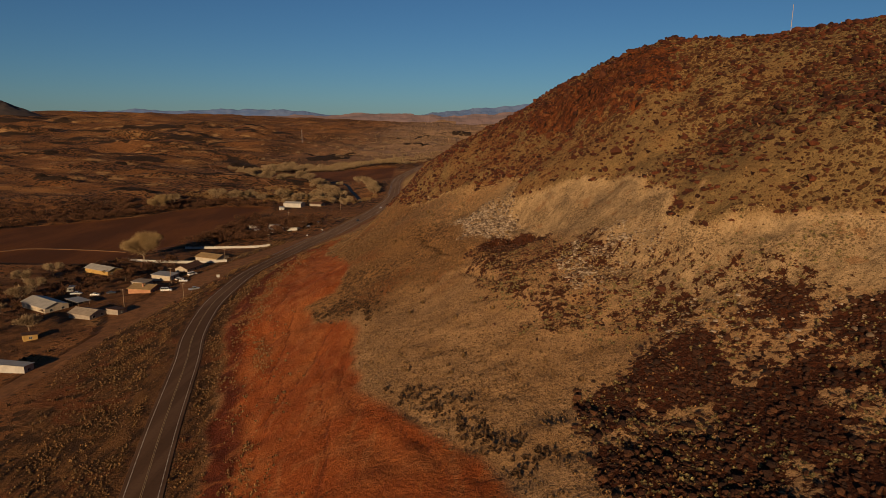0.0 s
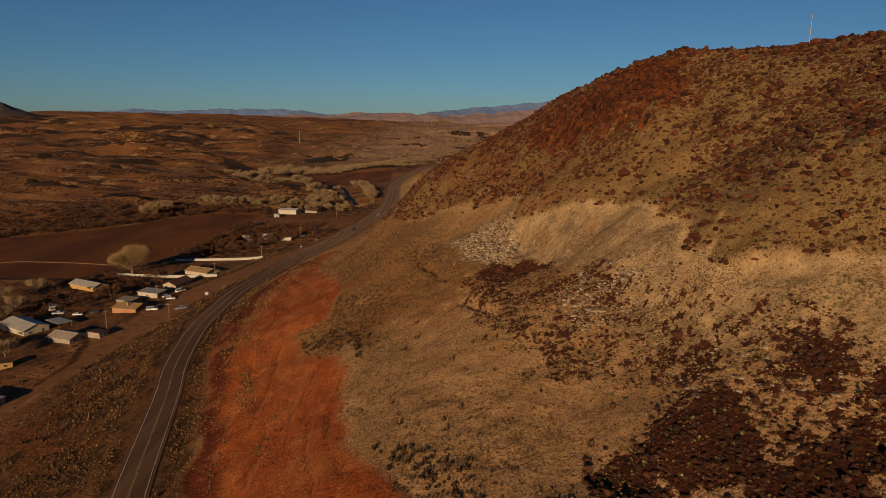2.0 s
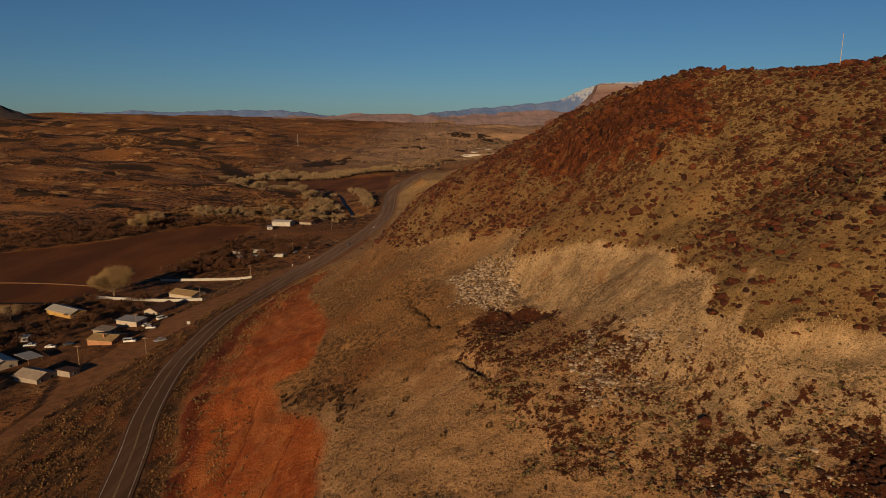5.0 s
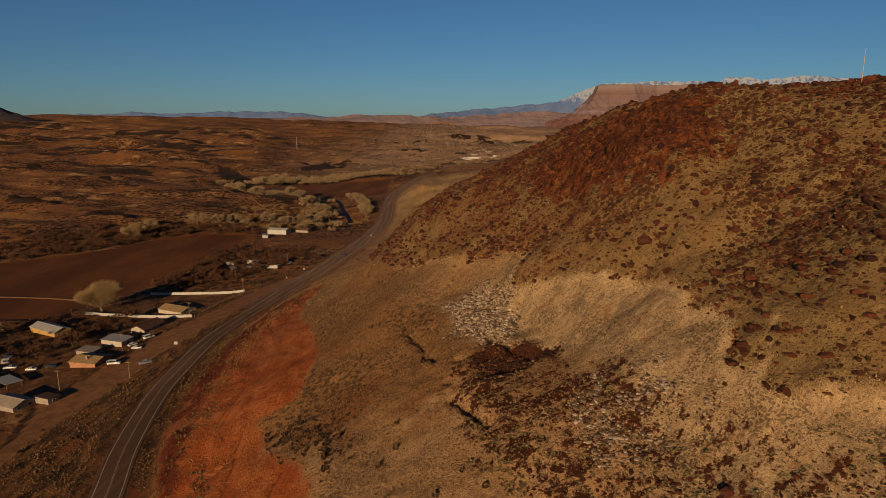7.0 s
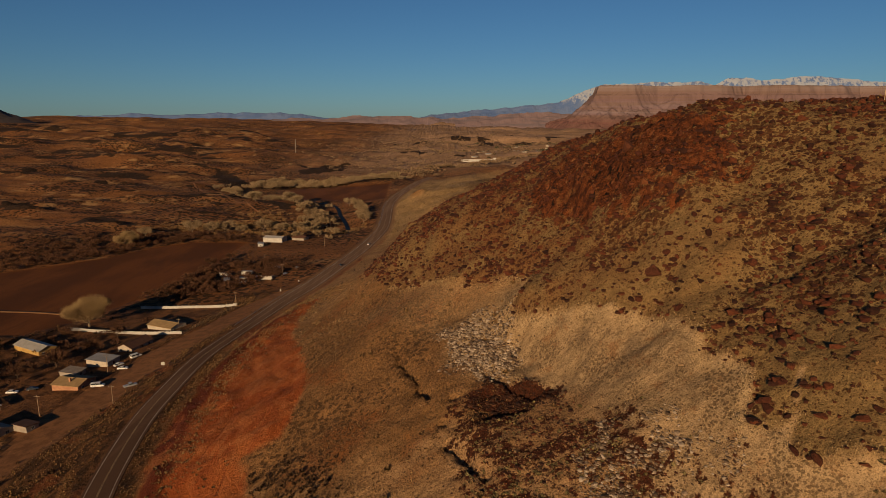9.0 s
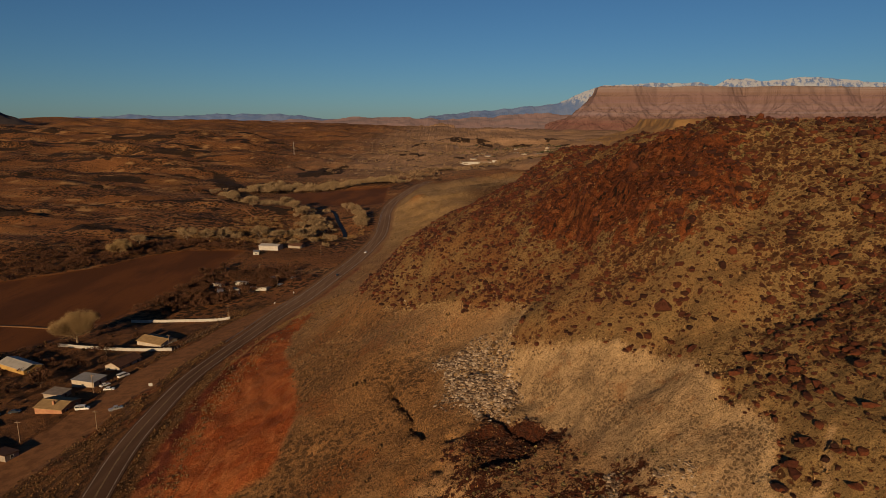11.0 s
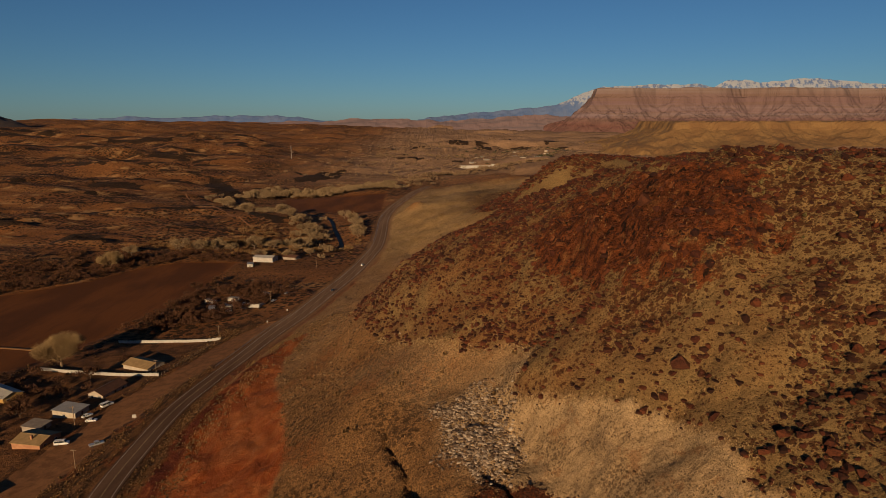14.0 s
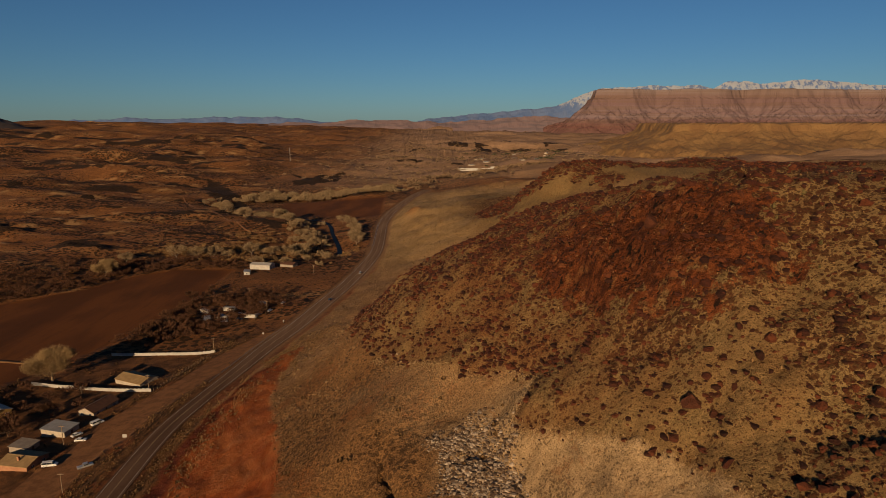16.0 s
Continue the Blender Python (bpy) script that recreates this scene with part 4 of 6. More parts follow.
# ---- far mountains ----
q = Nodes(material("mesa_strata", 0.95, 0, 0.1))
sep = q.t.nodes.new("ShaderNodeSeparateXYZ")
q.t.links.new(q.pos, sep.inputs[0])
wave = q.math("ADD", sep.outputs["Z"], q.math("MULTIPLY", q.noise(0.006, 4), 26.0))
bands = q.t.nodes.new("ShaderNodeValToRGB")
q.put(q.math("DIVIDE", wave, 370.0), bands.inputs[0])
# rock colours dulled and shifted to blue: distance haze painted in
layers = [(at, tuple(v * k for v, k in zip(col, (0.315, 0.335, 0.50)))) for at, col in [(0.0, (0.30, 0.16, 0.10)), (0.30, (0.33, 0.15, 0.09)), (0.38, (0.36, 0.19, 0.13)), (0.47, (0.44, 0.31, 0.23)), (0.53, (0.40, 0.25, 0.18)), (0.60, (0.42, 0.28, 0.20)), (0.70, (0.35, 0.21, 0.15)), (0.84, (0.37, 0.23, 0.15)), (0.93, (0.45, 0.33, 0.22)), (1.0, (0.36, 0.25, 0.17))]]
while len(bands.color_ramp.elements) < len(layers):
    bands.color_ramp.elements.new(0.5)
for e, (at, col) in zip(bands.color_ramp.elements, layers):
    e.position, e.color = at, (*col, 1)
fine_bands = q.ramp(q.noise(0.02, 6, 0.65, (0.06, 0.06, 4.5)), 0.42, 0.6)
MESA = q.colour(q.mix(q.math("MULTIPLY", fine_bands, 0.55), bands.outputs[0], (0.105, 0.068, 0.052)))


def relief_sheet(name, x0, x1, nx, y0, y1, ny, height, mat, label, category):
    u, v = np.meshgrid(np.linspace(x0, x1, nx), np.linspace(y0, y1, ny))
    ob = new(name, mesh_of(name, np.stack([u, v, height(u, v)], -1).reshape(-1, 3), grid_faces(ny, nx), mat))
    return tagged(ob, label, category, kind="structure")


MESA_RING = [(1050, 4560), (1300, 4545), (1480, 4620), (1640, 4540), (1900, 4560), (2120, 4640), (2350, 4530), (2700, 4560), (2950, 4700), (3100, 4590), (4300, 4500), (4300, 5300), (1050, 5300)]


def mesa_height(u, v):
    d = -within(u, v, MESA_RING) + 45 * fbm(u, v, 260, 41)
    gully = np.abs(fbm(u, v, 95, 42, 4)) * 55 * step(d, 5, 120) * (1 - step(d, 260, 420))
    d = d + gully
    h = 345 - 62 * step(d, 0, 26) - 20 * step(d, 26, 60) - np.clip((d - 40) / 330, 0, 1) ** 0.75 * 205 - step(d, 300, 520) * 72
    return h + 3 * fbm(u, v, 60, 43) - 60 * step(-v, -4250, -4060)


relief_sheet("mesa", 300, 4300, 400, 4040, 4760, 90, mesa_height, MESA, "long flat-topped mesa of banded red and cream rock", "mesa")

q = Nodes(material("far_range", 0.95, 0, 0.1))
sep = q.t.nodes.new("ShaderNodeSeparateXYZ")
q.t.links.new(q.pos, sep.inputs[0])
snow_line = q.math("ADD", sep.outputs["Z"], q.math("MULTIPLY", q.noise(0.02, 6, 0.7), 120.0))
# blue of the distance haze painted into the slopes
haze_blue = q.mix(q.ramp(q.noise(0.012, 5), 0.4, 0.6), (0.060, 0.100, 0.215), (0.080, 0.118, 0.225))
FAR_RANGE = q.colour(q.mix(q.math("MULTIPLY", q.ramp(snow_line, 285, 320), q.ramp(q.noise(0.03, 6, 0.72, (1, 1, 0.6)), 0.42, 0.54)), haze_blue, (0.20, 0.225, 0.28)))
q = Nodes(material("pink_hills", 0.95, 0, 0.1))
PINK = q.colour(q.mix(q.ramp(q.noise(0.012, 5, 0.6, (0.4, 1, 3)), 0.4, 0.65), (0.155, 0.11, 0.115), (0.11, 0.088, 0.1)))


def ridge(line, foot, y_crest, depth):
    pts = np.array(line, float)

    def height(u, v):
        crest = np.interp(u, pts[:, 0], pts[:, 1]) + 10 * fbm(u, u * 0, 160, 51) + 5 * fbm(u, v, 40, 52)
        up = np.clip((v - (y_crest - depth)) / depth, 0, 1)
        return foot + (crest - foot) * np.where(v > y_crest, 1.0, up ** 0.9) * (1 - 0.13 * np.abs(fbm(u, v, 90, 53)) * (1 - up)) - 30 * (v > y_crest + 15)
    return height


relief_sheet("far_range", -200, 4200, 380, 4790, 5010, 14, ridge([(-200, 135), (-27, 166), (269, 190), (691, 219), (860, 238), (960, 275), (1085, 335), (1200, 368), (1500, 384), (1943, 394), (2040, 376), (2150, 422), (2420, 405), (2700, 424), (3000, 420), (3240, 388), (4200, 380)], 60, 4990, 190), FAR_RANGE, "range painted in haze blue with snow on its crest", "mountain range")
relief_sheet("far_range", -3700, -300, 240, 4880, 5010, 10, ridge([(-3700, 130), (-2919, 138), (-2480, 155), (-2150, 146), (-1900, 152), (-1600, 160), (-1469, 168), (-1250, 150), (-1047, 136), (-700, 128), (-300, 120)], 90, 4990, 100), FAR_RANGE, "pale mountains painted in haze blue low on the horizon", "mountain range")
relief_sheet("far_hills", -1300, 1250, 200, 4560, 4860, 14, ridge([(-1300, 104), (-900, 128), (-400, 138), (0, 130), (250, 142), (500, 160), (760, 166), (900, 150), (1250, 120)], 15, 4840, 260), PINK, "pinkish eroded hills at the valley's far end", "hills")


BENCH_RING = [(862, 2400), (1100, 2330), (1400, 2380), (1700, 2300), (2100, 2360), (2800, 2250), (2800, 3600), (862, 3600)]


def bench_height(u, v):
    d = -within(u, v, BENCH_RING) + 30 * fbm(u, v, 160, 44)
    d = d + np.abs(fbm(u, v, 60, 45, 4)) * 30 * step(d, 5, 60)
    return 122 - 24 * step(d, 0, 22) - np.clip((d - 15) / 230, 0, 1) ** 0.8 * 74 - 44 * step(d, 210, 330) + 2 * fbm(u, v, 30, 46)


TAN_BENCH = surface("tan_bench_rock", (0.155, 0.09, 0.036), (0.115, 0.062, 0.026), 0.012, 0.95, fine=0.12, bump=0.6, depth=3)
relief_sheet("bench_hill", 560, 2700, 260, 1950, 2900, 110, bench_height, TAN_BENCH, "low tan flat-topped bench below the mesa", "hill")


def butte(u, v):
    r = np.hypot((u + 2490) / 1.15, v - 3480)
    return 92 + 104 * np.clip(1 - r / 230, 0, 1) ** 1.1 + 9 * fbm(u, v, 60, 61) * step(-r, -230, -60)


relief_sheet("butte", -2800, -2150, 60, 3200, 3760, 40, butte, surface("cinder", (0.045, 0.032, 0.03), (0.03, 0.024, 0.024), 0.02, 0.95, fine=0.2), "dark cinder butte on the plateau", "butte")

# ---- loose stone ----
ROCKS = [rock_shape(k, 1) for k in range(10)]
FINE_ROCKS = [rock_shape(100 + k, 2) for k in range(10)]
TUFTS = [tuft_shape(k, 9) for k in range(8)]
THIN_TUFTS = [tuft_shape(30 + k, 8, 0.55, 0.8) for k in range(6)]
BUSHES = [tuft_shape(50 + k, 22, 0.55, 0.75) for k in range(6)]
clump = lambda x, y, size, seed: step(fbm(x, y, size, seed), -0.05, 0.35)

PALE_RING_A = [(1, 202), (9, 206), (16, 194), (19, 178), (18, 168), (9, 171), (3, 182)]
PALE_RING_B = [(33, 134), (43, 128), (46, 116), (43, 107), (31, 113), (29, 124)]
ring_test = lambda ring, soft: (lambda x, y: step(within(x, y, ring) + soft * fbm(x, y, 7, 71), -soft, soft))
on_hill = lambda x, y: sample(hill, x, y)
crag_at = lambda x, y: sample(crag_xy * hill, x, y)

many("hillside_rocks", ROCKS, scatter(100000, -50, 170, 60, 450, lambda x, y: on_hill(x, y) * np.clip(0.10 + 1.05 * sample(talus, x, y) ** 1.5 * (0.12 + 1.1 * step(fbm(x, y, 7, 98, 3, 0.6), -0.1, 0.3)), 0, 1) * (1 - 0.8 * crag_at(x, y)), sizes(0.45, 1.12, 3.0, 0.5), 1, (0.8, 1.4)), LAVA, "dark red-brown lava rocks strewn over the grassy hillside", "rocks")
many("shoulder_rocks", ROCKS, scatter(10000, -45, 62, 190, 430, lambda x, y: on_hill(x, y) * (1 - 0.9 * crag_at(x, y)) * (0.15 + 0.5 * clump(x, y, 12, 79)), sizes(0.8, 1.6, 3.6, 0.4), 19), LAVA, "large dark lava rocks on the shoulder of the hill", "rocks")
many("hillside_shards", ROCKS, scatter(12000, -50, 120, 100, 450, lambda x, y: on_hill(x, y) * (0.15 + 0.6 * clump(x, y, 14, 84)), sizes(0.22, 0.42, 0.9, 0.4), 15), LAVA, "small dark shards of lava over the hillside", "rocks")
many("lava_talus", ROCKS, scatter(9000, 40, 330, 540, 800, lambda x, y: sample(second, x, y) * step(sample(talus, x, y), 0.4, 0.75), sizes(1.4, 3.4, 6), 2), LAVA, "dark lava talus on the ridge behind the hill", "rocks")
many("quarry_rubble", ROCKS, scatter(15000, 10, 95, 10, 84, lambda x, y: 0.8 * ring_test(DARK_RING, 4)(x, y) * (1 - 0.7 * step(fbm(x, y, 13, 85), 0.2, 0.45)), sizes(0.3, 0.75, 2.0, 0.5), 3, (0.5, 1.6)), BLACK_LAVA, "dark broken rock heaped on the quarry floor", "rocks")
# rubble in the hollow, its black colour stands in for shade
many("quarry_rubble", ROCKS, scatter(3500, 2, 30, 144, 172, ring_test(SHADE_RING, 4), sizes(0.3, 0.6, 1.6), 4), BLACK_LAVA, "patch of broken rock darkened as shade below the quarry face", "rocks")
many("pale_rubble", ROCKS, scatter(14000, -8, 26, 162, 212, lambda x, y: 0.95 * ring_test(PALE_RING_A, 3)(x, y), sizes(0.35, 0.72, 1.8), 5), PALE, "whitish broken stone spilling down the quarry face", "rocks")
many("pale_rubble", ROCKS, scatter(11000, 22, 52, 98, 140, lambda x, y: 0.9 * ring_test(PALE_RING_B, 4)(x, y) * step(fbm(x, y, 6, 67), -0.6, 0.0), sizes(0.3, 0.6, 1.6), 6), PALE, "whitish broken stone below the quarry face", "rocks")
many("dark_rubble", ROCKS, scatter(14000, 0, 80, 62, 175, lambda x, y: 0.85 * ring_test(MIX_RING, 6)(x, y) * step(fbm(x, y, 12, 89, 4, 0.6), -0.15, 0.4), sizes(0.3, 0.6, 1.7, 0.45), 16), LAVA, "dark stones mixed into the rubble below the cut", "rocks")
many("white_spoil", ROCKS, scatter(1500, -20, 30, 196, 262, lambda x, y: np.maximum(ring_test([(-16, 259), (-5, 243), (-8, 249), (-15, 263)], 1.2)(x, y), 0.5 * ring_test([(16, 218), (26, 208), (27, 199), (22, 206)], 2)(x, y)), sizes(0.3, 0.7, 1.6), 17), PALE, "whitish spoil along the rim of the cut", "rocks")
many("mixed_rubble", ROCKS, scatter(14000, 8, 80, 66, 154, lambda x, y: 0.30 * ring_test(MIX_RING, 5)(x, y), sizes(0.22, 0.42, 1.1), 7), TAN_ROCK, "tan and brown rubble at the foot of the quarry face", "rocks")
many("foot_stones", ROCKS, scatter(9000, 40, 130, 20, 112, lambda x, y: 0.5 * step(sample(east, x, y), -31, -24) * step(-sample(east, x, y), 13, 20), sizes(0.3, 0.62, 1.7), 8), PALE, "pale stones fallen along the foot of the cut", "rocks")
many("bench_stones", ROCKS, scatter(16000, -60, 30, 40, 330, lambda x, y: 0.35 * (1 - sample(red, x, y)) * (1 - on_hill(x, y)), sizes(0.15, 0.32, 0.9), 9), TAN_ROCK, "small loose stones on the bare bench", "rocks")
many("slope_stones", ROCKS, scatter(14000, -95, -15, 235, 430, lambda x, y: 0.6 * (1 - on_hill(x, y)) * (1 - sample(red, x, y)) * step(sample(hw, x, y), 14, 20) * clump(x, y, 12, 78), sizes(0.35, 0.75, 2.0), 20), TAN_ROCK, "brown stones strewn below the shoulder of the hill", "rocks")
many("face_stones", ROCKS, scatter(5000, -25, 110, 60, 260, lambda x, y: 0.22 * sample(face, x, y), sizes(0.3, 0.6, 1.6), 10), TAN_ROCK, "stones standing out of the tan cut face", "rocks")
many("lowland_stones", ROCKS, scatter(3000, -160, -60, 60, 330, lambda x, y: 0.2 * step(sample(hw, x, y), 8, 10) * step(sample(fr, x, y), 8, 10), sizes(0.15, 0.3, 0.8), 11), TAN_ROCK, "small stones beside the highway", "rocks")

crest = curve(HILL_CREST, 2.5)
rng = np.random.default_rng(18)
crest = crest[(crest[:, 0] < 170) & (crest[:, 1] < 330)]
row = np.repeat(crest, 4, axis=0)
row[:, :2] += rng.normal(0, 4.5, (len(row), 2))
row = row[fbm(row[:, 0], row[:, 1], 20, 87) > -0.1]
many("crest_rocks", FINE_ROCKS, np.stack([row[:, 0], row[:, 1], ground(row[:, 0], row[:, 1]) - 0.25, np.clip(1.3 * np.exp(rng.normal(0, 0.5, len(row))), 0.6, 3.4), rng.uniform(0.7, 1.2, len(row)), rng.uniform(0, 6.28, len(row))], -1), LAVA, "jagged dark rocks along the crest of the hill", "rocks")

# boulders that stand out one by one
boulder_mesh = [fast_mesh("boulder", *rock_shape(200 + k, 2, 0.85), LAVA_ONE) for k in range(8)]
spots = scatter(900, 20, 150, 80, 330, lambda x, y: on_hill(x, y) * (0.1 + 0.5 * clump(x, y, 25, 83)), sizes(1.5, 2.0, 3.2, 0.3), 12, (0.5, 0.9), 0.2)[:150]
spots = np.concatenate([spots, [[50.5, 162, ground(50.5, 162) - 0.4, 5.2, 1.1, 0.4], [44.8, 95.7, ground(44.8, 95.7) - 0.3, 3.0, 1.0, 1.0], [56, 210, ground(56, 210) - 0.5, 5, 1.2, 2.0]]])
for k, s in enumerate(spots):
    ob = new("boulder", boulder_mesh[k % 8])
    ob.matrix_world = Matrix.LocRotScale(s[:3], Euler((0, 0, s[5])), (s[3], s[3], s[3] * s[4]))
    tagged(ob, "dark red-brown lava boulder on the dry hillside", "boulder", "boulders on the hillside")
crag_mesh = [fast_mesh("crag", *rock_shape(300 + k, 2, 1.0), CRAG) for k in range(6)]
spots = scatter(5000, 0, 80, 160, 310, lambda x, y: crag_at(x, y) ** 1.2 * 0.7, sizes(1.4, 2.6, 5.0, 0.4), 13, (0.8, 1.3), 0.5)[:170]
for k, s in enumerate(spots):
    ob = new("crag", crag_mesh[k % 6])
    ob.matrix_world = Matrix.LocRotScale(s[:3], Euler((0.18 * math.sin(3 * s[5]), -0.3, s[5] * 0.2)), (s[3] * 0.6, s[3] * 0.8, s[3] * s[4] * 0.8))
    tagged(ob, "rust-red crag of cracked lava rock on the slope", "rock outcrop", "crags of the hill")
white_mesh = [fast_mesh("boulder", *rock_shape(400 + k, 2, 0.8), PALE) for k in range(3)]
spots = scatter(260, 22, 110, 40, 112, lambda x, y: 0.35 * step(sample(east, x, y), -40, -24) * step(-sample(east, x, y), 13, 20), sizes(0.6, 1.0, 1.9, 0.3), 14, (0.8, 1.3))[:40]
for k, s in enumerate(spots):
    ob = new("boulder", white_mesh[k % 3])
    ob.matrix_world = Matrix.LocRotScale(s[:3], Euler((0, 0, s[5])), (s[3], s[3], s[3] * s[4]))
    tagged(ob, "pale boulder among rubble at the quarry foot", "boulder", "pale boulders in the quarry")

# ---- dry plants ----
YELLOW_BRUSH = islands("yellow_brush", [(0.16, 0.122, 0.050), (0.10, 0.075, 0.031), (0.215, 0.165, 0.070)], bump=0)
many("quarry_weeds", [tuft_shape(700 + k, 16, 0.55, 0.5) for k in range(5)], scatter(13000, 5, 85, 30, 158, lambda x, y: 0.8 * np.maximum(ring_test(MIX_RING, 5)(x, y), np.maximum(0.6 * ring_test(DARK_RING, 4)(x, y), ring_test([(36, 78), (30, 104), (50, 96), (75, 86), (82, 68), (56, 80)], 4)(x, y))) * (0.25 + 0.75 * clump(x, y, 10, 97)), sizes(0.5, 1.0, 1.8, 0.3), 32), YELLOW_BRUSH, "yellowish weeds among the quarry rubble", "weeds")
off_road = lambda x, y: step(sample(hw, x, y), 5.4, 7.0) * (1 - sample(gravel, x, y))
verge = lambda x, y: off_road(x, y) * (1 - sample(red, x, y)) * step(-sample(hw, x, y), -45, -25)
many("hill_grass", THIN_TUFTS, scatter(12000, -30, 190, 60, 400, lambda x, y: on_hill(x, y) * 0.5, sizes(0.4, 0.7, 1.3, 0.3), 21), SAGE, "straw-coloured bunch grass between the lava rocks", "grass")
many("bench_grass", THIN_TUFTS, scatter(15000, -65, 40, 30, 330, lambda x, y: (1 - sample(red, x, y)) * (1 - on_hill(x, y)) * (1 - sample(face, x, y)) * 0.6, sizes(0.25, 0.5, 1.0, 0.3), 33), DRY_GRASS, "sparse straw-coloured grass on the bench", "grass")
many("bench_scrub", TUFTS, scatter(42000, -95, 40, 30, 340, lambda x, y: step(sample(hw * hw_side, x, y), 9, 14) * (1 - sample(red, x, y)) * (1 - on_hill(x, y)) * (1 - sample(face, x, y)) * (0.18 + 0.6 * clump(x, y, 22, 91)), sizes(0.35, 0.62, 1.2, 0.3), 22), BENCH_BRUSH, "low grey-brown scrub covering the bench", "scrub")
many("roadside_grass", TUFTS, scatter(70000, -160, -40, 50, 420, lambda x, y: verge(x, y) * (0.08 + 0.8 * clump(x * 1.3 + 0.3 * y, y * 0.35, 4, 92)), sizes(0.4, 0.8, 1.5, 0.3), 23), DRY_GRASS, "straw-coloured grass and weeds along the highway", "grass")
many("roadside_sagebrush", BUSHES, scatter(9000, -165, -50, 40, 420, lambda x, y: verge(x, y) * step(sample(hw, x, y), 7, 10) * clump(x, y, 12, 93), sizes(0.6, 1.0, 1.9, 0.3), 24), SAGE, "grey-brown sagebrush beside the highway", "scrub")
many("dark_scrub", BUSHES, scatter(9000, -60, 25, 30, 215, lambda x, y: np.maximum(ring_test([(-47, 172), (-36, 168), (-24, 158), (-27, 138), (-35, 148), (-46, 158)], 3)(x, y) * 0.9, ring_test([(-19, 89), (-11, 85), (-3, 75), (3, 64), (10, 55), (15, 48), (7, 45), (2, 54), (-3, 63), (-9, 75), (-15, 81)], 1.5)(x, y)), sizes(0.7, 1.2, 2.2, 0.3), 25), DARK_BRUSH, "dark brush along the edge of the bare red earth", "scrub")
many("red_slope_tufts", BUSHES, scatter(9000, -105, -10, 40, 380, lambda x, y: sample(red, x, y) * 0.9 * clump(x + 0.3 * y, y * 0.4, 7, 94) * step(-sample(hw, x, y), -40, -22), sizes(0.6, 1.0, 2.0, 0.3), 26), SAGE, "scattered weeds on the red clay slope", "scrub")
many("valley_scrub", BUSHES, scatter(9000, -420, -110, 60, 720, lambda x, y: off_road(x, y) * (1 - sample(field, x, y)) * (0.05 + 0.5 * clump(x, y, 45, 95)) * (1 - 0.75 * step(-np.hypot((x + 165) / 1.2, (y - 300) / 3), -40, -25)), sizes(0.9, 1.6, 3.2, 0.35), 27), DARK_BRUSH, "dark winter brush and weeds on the valley floor", "scrub")
many("country_scrub", THIN_TUFTS, scatter(15000, -1300, -60, 450, 1900, lambda x, y: (1 - sample(field, x, y)) * step(sample(hw, x, y), 10, 20) * (0.15 + 0.5 * clump(x, y, 130, 96)), sizes(1.0, 1.8, 3.4, 0.35), 28), DARK_BRUSH, "scattered dark desert scrub on the far plateau", "scrub")
many("hilltop_brush", THIN_TUFTS, scatter(1500, 70, 260, 120, 420, lambda x, y: on_hill(x, y) * 0.4, sizes(0.9, 1.5, 2.6, 0.3), 29), GREEN_BRUSH, "olive creosote brush on the hilltop", "scrub")
many("second_ridge_grass", THIN_TUFTS, scatter(5000, -60, 420, 420, 1100, lambda x, y: step(sample(hw, x, y), 10, 16) * 0.4, sizes(0.8, 1.3, 2.2, 0.3), 30), DARK_BRUSH, "dry brush on the slopes behind the hill", "scrub")
bush_mesh = [fast_mesh("bush", *tuft_shape(500 + k, 90, 0.55, 0.8), SAGE) for k in range(4)]
for k, s in enumerate(scatter(400, -110, 30, 70, 330, lambda x, y: off_road(x, y) * (1 - on_hill(x, y)) * (1 - sample(red, x, y)) * 0.5, sizes(1.2, 1.6, 2.4, 0.2), 31)[:70]):
    ob = new("bush", bush_mesh[k % 4])
    ob.matrix_world = Matrix.LocRotScale(s[:3], Euler((0, 0, s[5])), (s[3], s[3], s[3]))
    tagged(ob, "rounded grey-brown desert bush on dry ground", "bush", "desert bushes")


STRAW = islands("straw_grass", [(0.33, 0.225, 0.112), (0.25, 0.168, 0.082), (0.40, 0.28, 0.145)], bump=0)
rng = np.random.default_rng(61)
row = np.repeat(curve(QUARRY_RIM[1:], 0.5), 9, axis=0)[:, :2]
row = row + rng.normal(0, 0.7, row.shape) + np.c_[-np.abs(rng.normal(0, 1.2, len(row))), np.zeros(len(row))]
row = row[rng.random(len(row)) < 0.35 + 0.6 * step(fbm(row[:, 0], row[:, 1], 6, 62), -0.3, 0.3)]
many("rim_grass", [tuft_shape(720 + k, 16, 0.5, 0.6, 0.45) for k in range(5)], np.stack([row[:, 0], row[:, 1], ground(row[:, 0], row[:, 1]) - 0.1, rng.uniform(0.35, 0.9, len(row)), rng.uniform(0.7, 1.2, len(row)), rng.uniform(0, 6.28, len(row))], -1), STRAW, "pale straw grass hanging over the rim of the cut", "grass")
many("bank_grass", THIN_TUFTS, scatter(26000, -110, -30, 40, 330, lambda x, y: sample(red, x, y) * step(sample(hw * hw_side, x, y), 16, 19) * step(-sample(hw, x, y), -31, -25) * (0.1 + 0.8 * clump(x + 0.3 * y, y * 0.3, 5, 68)), sizes(0.4, 0.75, 1.5, 0.3), 37), DRY_GRASS, "straw-coloured tufts in a strip along the red bank", "grass")
